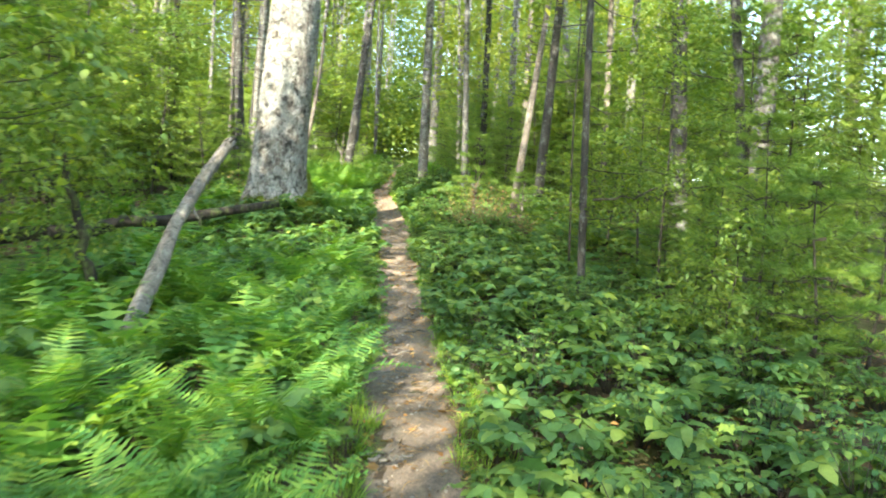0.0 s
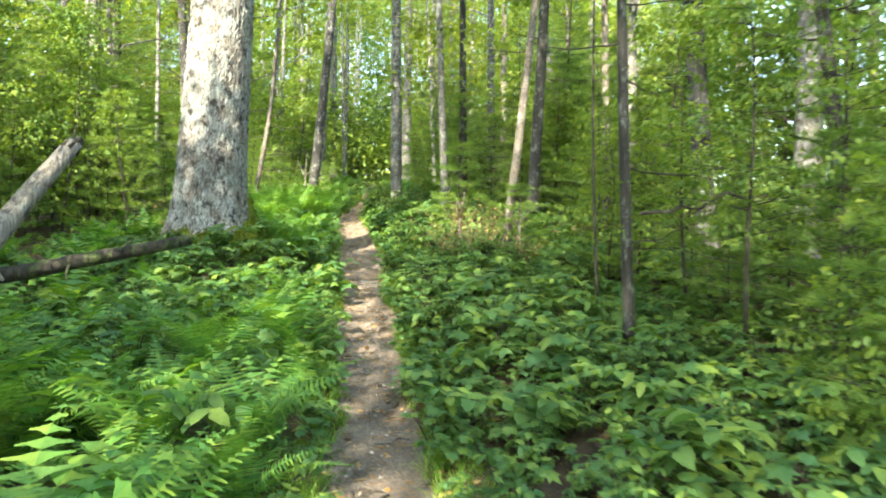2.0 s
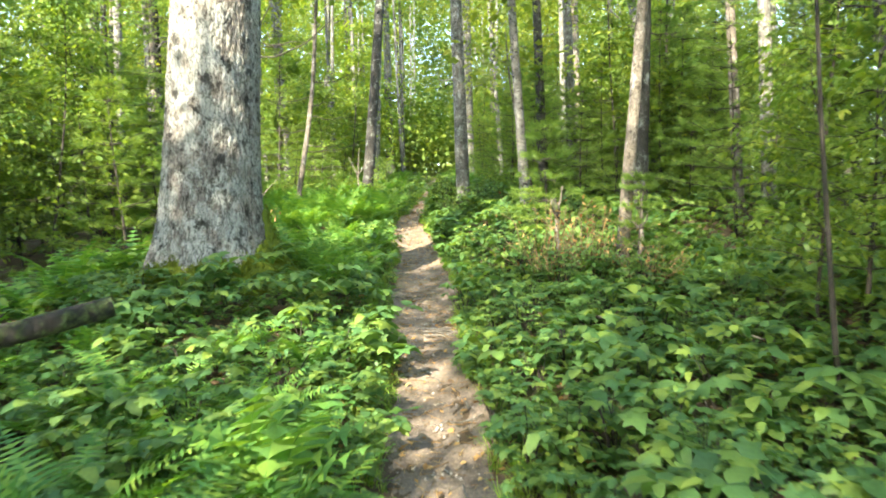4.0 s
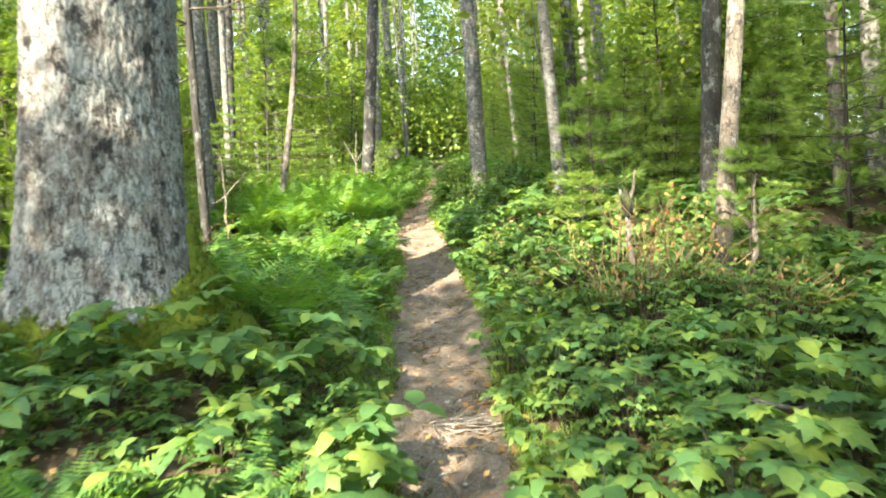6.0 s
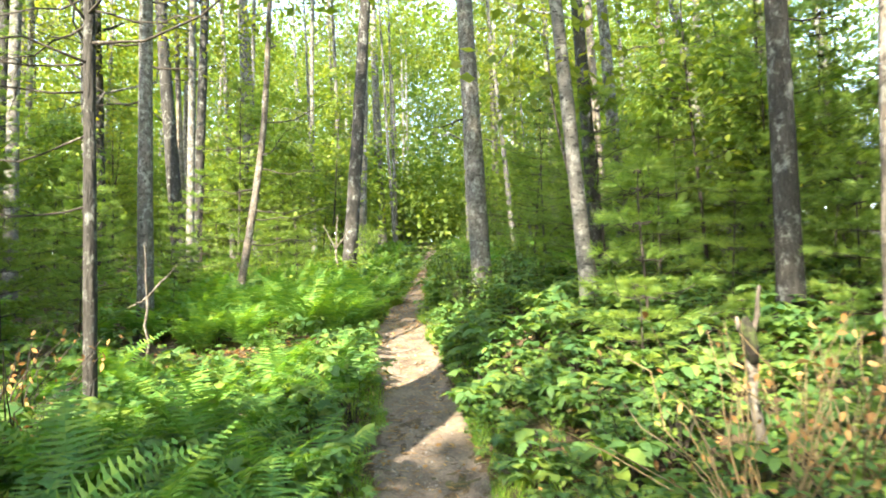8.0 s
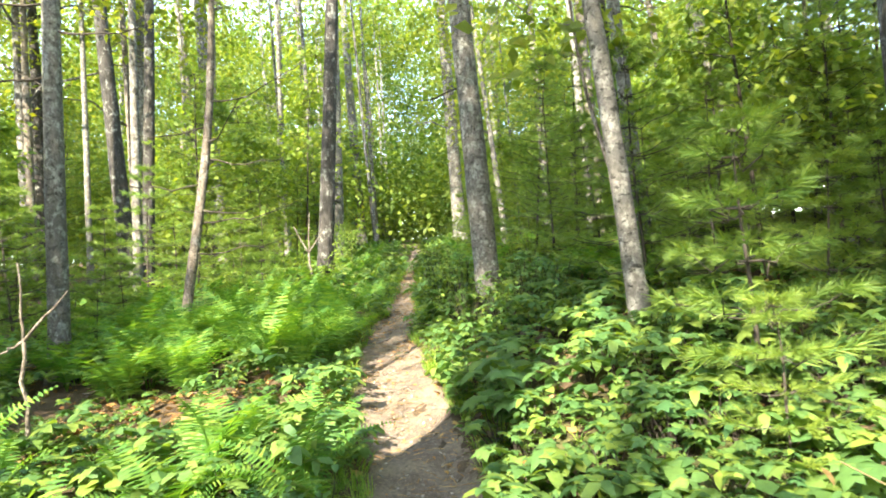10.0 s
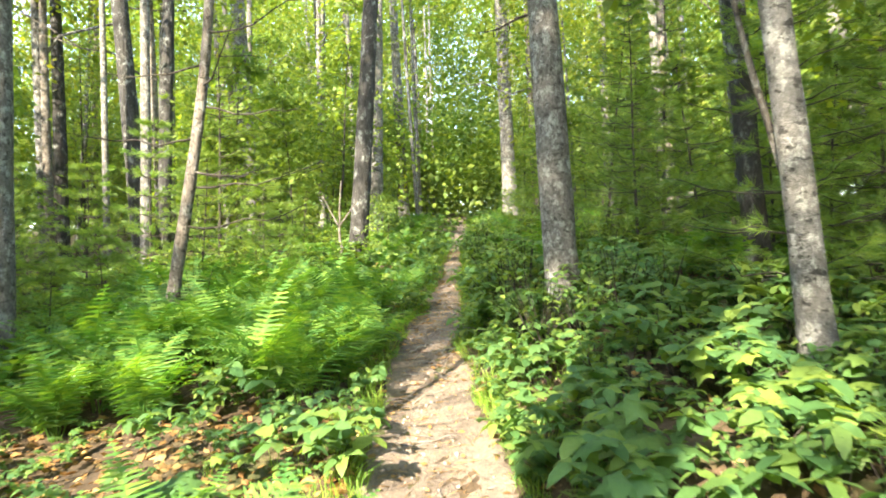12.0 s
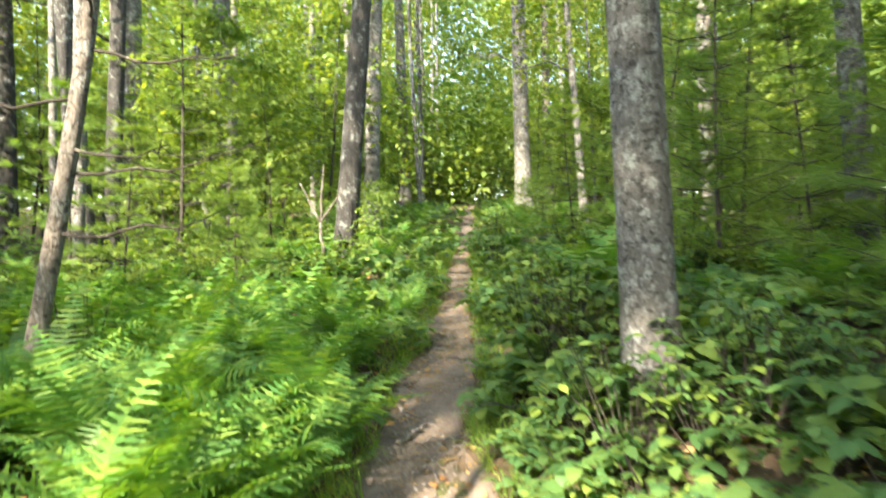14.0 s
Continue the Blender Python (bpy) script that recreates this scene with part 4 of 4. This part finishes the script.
def planted(first, spots, lo, hi, sunny=True, h=3.2):
    for k, (x, y) in enumerate(spots):
        if 1.9 < x < 4.3 and 11.0 < y < 14.7 and sunny:
            continue
        Q = np.array([(x, y, float(land(x, y)) + f * h) for f in (0.15, 0.3, 0.5, 0.7, 0.9)])
        if sunny and shades(Q, 0.6 if h < 4 else 1.3).any():
            continue
        ob = copy_thing(first[k % len(first)], pose(x, y, float(land(x, y)) - 0.02, rng.normal(0, 3), rng.normal(0, 3), rng.uniform(0, 360)))
        size = rng.uniform(lo, hi)
        ob.scale = (size, size, size)


def cleared(first):
    for ob in first:
        for c in list(ob.children):
            bpy.data.objects.remove(c)
        bpy.data.objects.remove(ob)


young = [leaf_sapling(1.6, 16, FINE_SPRAYS), leaf_sapling(2.6, 28, FINE_SPRAYS), leaf_sapling(3.6, 40, FINE_SPRAYS), leaf_sapling(4.6, 50, FINE_SPRAYS)]
thicket = [leaf_sapling(2.6, 28, PLAIN_SPRAYS), leaf_sapling(3.6, 40, PLAIN_SPRAYS), leaf_sapling(4.8, 52, PLAIN_SPRAYS)]
planted(young, pick(34, 2.8, 9.5, 3.0, 13, 2.2), 0.7, 1.1)
planted(young, pick(40, -9.5, -2.4, 3.5, 14, 2.0), 0.7, 1.2)
planted(thicket, pick(60, -12, 12, 14, 27, 2.4), 0.8, 1.25)
planted(thicket, pick(95, -16, 16, 26, 46, 1.2), 0.8, 1.5)
planted(young[:1], pick(10, -2.2, 2.2, 20, 30, 0.6), 0.5, 0.9)
pines = [pine_sapling(1.5, 6), pine_sapling(2.6, 9), pine_sapling(4.0, 12)]
tall_pines = [pine_sapling(6.5, 17), pine_sapling(7.5, 19)]
planted(pines, pick(44, 3.2, 8.5, 13.5, 26, 3.0), 0.75, 1.25)
planted(pines, pick(30, -8.5, -3.0, 12.0, 26, 2.8), 0.75, 1.25)
planted(pines, pick(30, 3.0, 8.5, 4, 12.5, 2.6), 0.75, 1.15)
planted(pines[1:], [(3.1, 16.9), (3.9, 18.2), (2.9, 19.6), (4.8, 17.4), (5.1, 20.2), (2.5, 22.4), (3.5, 23.6), (4.6, 13.9), (2.1, 25.0), (6.2, 18.6), (2.5, 17.1), (2.3, 20.0), (3.3, 18.9), (2.9, 20.9)], 0.7, 1.1, False)
planted(pines[:2], [(-3.7, 16.4), (-4.5, 18.4), (-5.3, 16.8), (-4.0, 21.4), (-3.0, 23.4), (-5.6, 20.6), (-2.8, 25.6), (-6.6, 22.4), (-4.3, 14.4), (-3.5, 13.0), (-4.9, 12.0), (-6.2, 15.2)], 0.75, 1.1, False)
planted(pines[:1], [(2.5, 13.7), (3.0, 13.2), (-2.3, 22.0), (1.65, 13.5)], 0.5, 0.75, False)
planted(pines[:2], [(-3.3, 18.9), (-2.9, 20.3), (-2.1, 20.9), (-3.9, 19.6), (-3.1, 17.6)], 0.6, 0.9, False)
planted(pines[:1], [(1.95, 14.25)], 1.15, 1.2, False)
planted(pines[:1], [(2.52, 11.88)], 0.8, 0.85, False)
planted(tall_pines, [(-5.8, 9.4), (-6.2, 13.0), (-7.4, 11.4), (-5.2, 16.2), (7.6, 11.6), (6.9, 8.2), (8.6, 9.4)], 0.8, 1.0, False)
planted(young[:1], [(2.75, 5.4), (3.3, 5.1)], 0.6, 0.75, False)
planted(thicket[2:], [(7.6, 12.2), (8.8, 13.4), (9.6, 11.2), (8.4, 10.0), (7.2, 14.4)], 1.3, 1.6, False)
cleared(young)
cleared(thicket)
planted(tall_pines, pick(44, -11.0, -3.6, 6.5, 34.0, 2.6), 0.75, 1.15, True, 6.5)
planted(tall_pines, pick(18, 3.6, 10.0, 6.5, 32.0, 2.8), 0.7, 1.0, True, 6.5)
cleared(tall_pines)
cleared(pines)

# woods that close the view
far_n = 8600
a = rng.uniform(0, 1, far_n)
fx = np.where(a < 0.6, rng.uniform(-55, 55, far_n), rng.choice([-1, 1], far_n) * rng.uniform(15, 40, far_n))
fy = np.where(a < 0.6, rng.uniform(48, 85, far_n), rng.uniform(-20, 60, far_n))
low = rng.uniform(0, 1, far_n) < 0.3
fx, fy = np.where(low, rng.uniform(-18, 18, far_n), fx), np.where(low, rng.uniform(38, 62, far_n), fy)
FP = np.column_stack([fx, fy, land(fx, fy) + 0.3 + np.where(low, 5, 24) * rng.uniform(0, 1, far_n) ** 1.05])
ax, ay = rng.uniform(-22, 20, 1500), rng.uniform(36, 62, 1500)
FP = np.concatenate([FP, np.column_stack([ax, ay, land(ax, ay) + 0.2 + 15 * rng.uniform(0, 1, 1500) ** 1.2])])
FP = FP[~shades(FP, 1.2)]
bx, by = rng.uniform(-24, 26, 5200), rng.uniform(51, 64, 5200)
FP = np.concatenate([FP, np.column_stack([bx, by, land(bx, by) + 0.3 + 17 * rng.uniform(0, 1, 5200)])])
solid("far_woods", spread(FAR_SPRAYS, FP, euler_many(rng.normal(0, 0.3, len(FP)), rng.normal(0.1, 0.3, len(FP)), rng.uniform(0, 6.28, len(FP))), rng.uniform(1.0, 2.2, len(FP)), rng.integers(0, 4, len(FP))), M_UNDER, (0, 0, 0), "mass of green leaves of the woods beyond", "woods", kind="stuff")


# ---- dead wood and other single things ----
def rod(name, a, b, r0, r1, mat, label, category, wobble=0.03, sag=0.0, seg=12, n=14, twigs=0):
    """A piece of dead wood from a to b, with stubs of broken twigs."""
    a, b = np.array(a, float), np.array(b, float)
    P = bent(a, b, n, wobble, sag) - a
    ob = thing(name, a, label, category)
    part("stem", tube(P, np.linspace(r0, r1, n), seg, 0.12), mat, ob)
    for k in range(twigs):
        j = int(rng.integers(2, n - 2))
        d = rng.normal(0, 1, 3)
        d /= np.linalg.norm(d)
        L = rng.uniform(0.08, 0.3)
        part("twig_stub", tube(bent(P[j], P[j] + d * L, 4, 0.01), np.linspace(r1 * 0.35 + 0.003, 0.003, 4), 5), mat, ob)
    return ob


rod("fallen_log", (-4.6, 6.25, 0.85), (-1.28, 7.93, 1.46), 0.085, 0.05, M_LOG, "dark rotting fallen tree trunk propped above the ferns", "log", 0.03, 0.05, twigs=6)
rod("fallen_log", (-4.9, 5.6, 0.35), (-2.3, 6.3, 0.75), 0.13, 0.09, M_LOG, "dark mossy log sunk in the undergrowth", "log", 0.03, 0.0, twigs=3)
limb = thing("dead_limb", (-1.60, 3.95, 0.26), "bare silvery dead limb sticking up out of the ferns", "dead branch")
bend = np.array([(0, 0, 0), (-0.01, 0.28, 0.22), (-0.02, 0.55, 0.45), (-0.03, 0.95, 0.72), (-0.06, 1.35, 0.97), (-0.05, 1.69, 1.19), (0.04, 1.92, 1.46), (0.18, 2.10, 1.75)])
part("stem", tube(bend, [0.060, 0.062, 0.057, 0.058, 0.052, 0.050, 0.050, 0.044], 14, 0.16), M_DEAD, limb)
part("broken_end", tube([bend[-1] - (0.02, 0.03, 0.04), bend[-1] + (0.015, 0.02, 0.03)], [0.047, 0.030], 12, 0.25), M_LOG, limb, "dark splintered end")
part("twig_stub", tube(bent(bend[5], bend[5] + (0.10, -0.05, -0.16), 4, 0.01), [0.016, 0.014, 0.011, 0.008], 6), M_DEAD, limb)
rod("dead_limb", (-2.15, 5.2, 0.30), (-2.50, 5.25, 1.75), 0.055, 0.025, M_LOG, "dark broken stem leaning beside the silvery limb", "dead branch", 0.03, 0.0, twigs=3)
rod("mossy_log", (2.05, 3.95, 0.22), (3.6, 3.6, 0.20), 0.075, 0.07, M_MOSS, "short moss-covered yellow-green log under the leaves", "log", 0.02)
rod("dead_branch", (2.32, 7.08, 1.72), (3.95, 7.2, 2.0), 0.016, 0.007, M_TWIG, "thin dark bare branch reaching out from a trunk", "dead branch", 0.04, twigs=5)
rod("dead_branch", (1.5, 9.9, 1.05), (2.6, 9.3, 0.92), 0.014, 0.006, M_DEAD, "pale thin dead branch lying over the plants", "dead branch", 0.03, twigs=3)


def forked(name, x, y, prongs, r, mat, label, category, stem_h):
    z = float(land(x, y))
    ob = thing(name, (x, y, z), label, category)
    part("stem", tube(bent((0, 0, -0.1), (0, 0, stem_h), 8, 0.015), np.linspace(r * 1.15, r * 0.85, 8), 9, 0.1), mat, ob)
    for dx, dy, dz in prongs:
        part("prong", tube(bent((0, 0, stem_h - 0.02), (dx, dy, dz), 7, 0.008), np.linspace(r * 0.8, r * 0.3, 7), 7, 0.1), mat, ob)
    return ob


forked("forked_stump", 2.55, 11.9, ((0.03, 0, 0.98), (-0.22, 0.03, 0.74), (0.10, 0.05, 0.70)), 0.024, M_BROWN, "broken brown forked stump in a patch of sun", "stump", 0.55)
broken = forked("broken_stem", 1.66, 12.05, ((0.07, 0.02, 1.06), (-0.06, 0.0, 0.92)), 0.026, M_BROWN, "splintered brown dead stem above dry brush", "stump", 0.66)
# No hole is cut: a solid dark piece gives the shade inside it.
part("hollow_shade", tube([(0.0, -0.02, 0.70), (-0.02, -0.025, 0.78), (-0.03, -0.025, 0.86), (-0.03, -0.02, 0.92)], [0.02, 0.036, 0.034, 0.012], 10, 0.15), M_LOG, broken, "dark solid piece for the shade inside a rotted hole")
forked("forked_stick", -2.36, 15.05, ((-0.17, 0.0, 0.72), (0.26, 0.05, 1.10), (-0.03, 0.02, 1.30)), 0.014, M_BROWN, "thin bare forked dead stick standing in the sun", "dead branch", 0.82)
forked("forked_branch", -1.62, 23.0, ((-0.25, 0.0, 1.25), (0.30, 0.05, 1.15), (0.05, 0.1, 1.5)), 0.022, M_BROWN, "bare brown forked branch among sunlit leaves", "dead branch", 0.75)


def brush(x, y, n, tall, label, wood=M_STRAW):
    z = float(land(x, y))
    ob = thing("dry_brush", (x, y, z), label, "brush")
    stems, leaves = [], []
    for k in range(n):
        a, r = rng.uniform(0, 6.28), tall * rng.uniform(0.2, 0.9)
        e = np.array([math.cos(a) * r, math.sin(a) * r, tall * rng.uniform(0.4, 1.0)])
        P = bent((math.cos(a) * 0.08, math.sin(a) * 0.08, -0.02), e, 5, 0.04, -0.05)
        stems.append(tube(P, np.linspace(0.006, 0.002, 5), 4, 0, False))
        for j in range(4):
            q = P[int(rng.integers(1, 5))] + rng.normal(0, 0.04, 3)
            leaves.append(moved(OVATE[1], q, rng.normal(0, 0.8), rng.normal(0.5, 0.5), rng.uniform(0, 6.28), rng.uniform(0.03, 0.06)))
    for st in stems:
        part("stem", st, wood, ob)
    tagged(part("dry_leaves", joined(leaves), M_RUST, ob), kind="stuff")


brush(1.50, 11.75, 34, 1.0, "tangle of dry straw-brown brush in the sun")
brush(1.95, 11.75, 30, 0.9, "tangle of dry straw-brown brush in the sun")
brush(2.35, 11.2, 26, 0.55, "low heap of rust-brown dead needles and twigs")
brush(-2.05, 12.5, 24, 0.7, "drooping rust-brown dead pine boughs", M_TWIG)
brush(-2.35, 12.7, 30, 0.8, "drooping rust-brown dead pine boughs", M_TWIG)
brush(-2.75, 13.4, 24, 0.8, "drooping rust-brown dead pine boughs", M_TWIG)

heap = thing("twig_heap", (0.28, 10.25, float(land(0.28, 10.25)) + 0.02), "small heap of pale twigs on the trail", "twigs")
for k in range(9):
    a = rng.uniform(-0.6, 0.6)
    d = np.array([math.cos(a), math.sin(a), 0]) * rng.uniform(0.10, 0.2)
    c = rng.normal(0, 0.05, 3) * (1, 1, 0) + (0, 0, 0.012 + 0.006 * k)
    part("twig", tube(bent(c - d, c + d, 5, 0.012), [0.004, 0.005, 0.005, 0.004, 0.003], 5), M_DEAD, heap)
rod("stick", (-0.02, 3.25, 0.185), (0.22, 3.32, 0.19), 0.012, 0.008, M_DEAD, "short pale stick lying across the trail", "stick", 0.01)
rod("stick", (-0.28, 18.0, 1.86), (-0.14, 18.22, 1.88), 0.012, 0.008, M_DEAD, "short pale stick lying on the trail", "stick", 0.01)


def mound(x, y, r, h):
    """A low rounded hump covered in moss."""
    z = float(land(x, y))
    ob = thing("mossy_mound", (x, y, z), "low rounded hump covered in yellow-green moss", "moss")
    U, W = np.meshgrid(np.linspace(0, 1, 16), np.linspace(0, 2 * math.pi, 33), indexing="ij")
    rad = r * U * (1 + 0.12 * np.sin(3 * W + 1) + 0.06 * np.sin(7 * W))
    Z = h * (1 - U ** 2.2) - 0.04 + rng.normal(0, 0.006, U.shape)
    Z[:, -1], rad[:, -1] = Z[:, 0], rad[:, 0]
    X, Y = rad * np.cos(W), rad * np.sin(W)
    part("cushion", sheet(X, Y, Z), M_MOSS, ob)
    n = 1500
    k = rng.integers(0, U.size, n)
    Q = np.stack([X.ravel()[k], Y.ravel()[k], Z.ravel()[k]], 1) + rng.normal(0, 0.012, (n, 3))
    R = euler_many(rng.normal(0, 0.5, n), rng.normal(-1.2, 0.4, n), rng.uniform(0, 6.28, n))
    tagged(part("moss_fuzz", spread([kite(0.035, 0.012)], Q, R, rng.uniform(0.6, 1.2, n), np.zeros(n, int)), M_MOSS, ob, "fine moss shoots"), kind="stuff")


mound(-2.15, 4.95, 0.34, 0.42)
mound(-2.75, 4.3, 0.30, 0.30)
plant_things("shrub", SHRUB, [(0.72, 17.15), (0.98, 17.0), (1.28, 17.15), (1.3, 17.5), (0.68, 17.5), (1.6, 17.2)], "leafy shrub at the foot of a grey tree", M_HERB, "shrubs on the slope", 0.85, 1.1)
plant_things("broadleaf_plant", BROAD, [(1.55, 15.45), (1.75, 15.3), (1.95, 15.35), (2.2, 15.4), (1.85, 15.5), (2.1, 15.55), (1.5, 15.7), (2.4, 15.6)], "tall broad-leaved seedling at the foot of a pale tree", M_HERB, "broad-leaved seedlings", 1.0, 1.35)
plant_things("leafy_plant", LOW, pick(70, 0.45, 3.0, 13.2, 17.6, 0.02), "low leafy green woodland plant on the bank", M_HERB, "plants on the bank", 0.8, 1.3)
plant_things("broadleaf_plant", [herb(4, 0.34, 0.17, MAPLE)], [(0.62, 2.55), (1.25, 7.3), (1.65, 8.0), (0.5, 18.4)], "single broad-leaved seedling with large pale green leaves", M_HERB, "large seedlings", 0.95, 1.05)
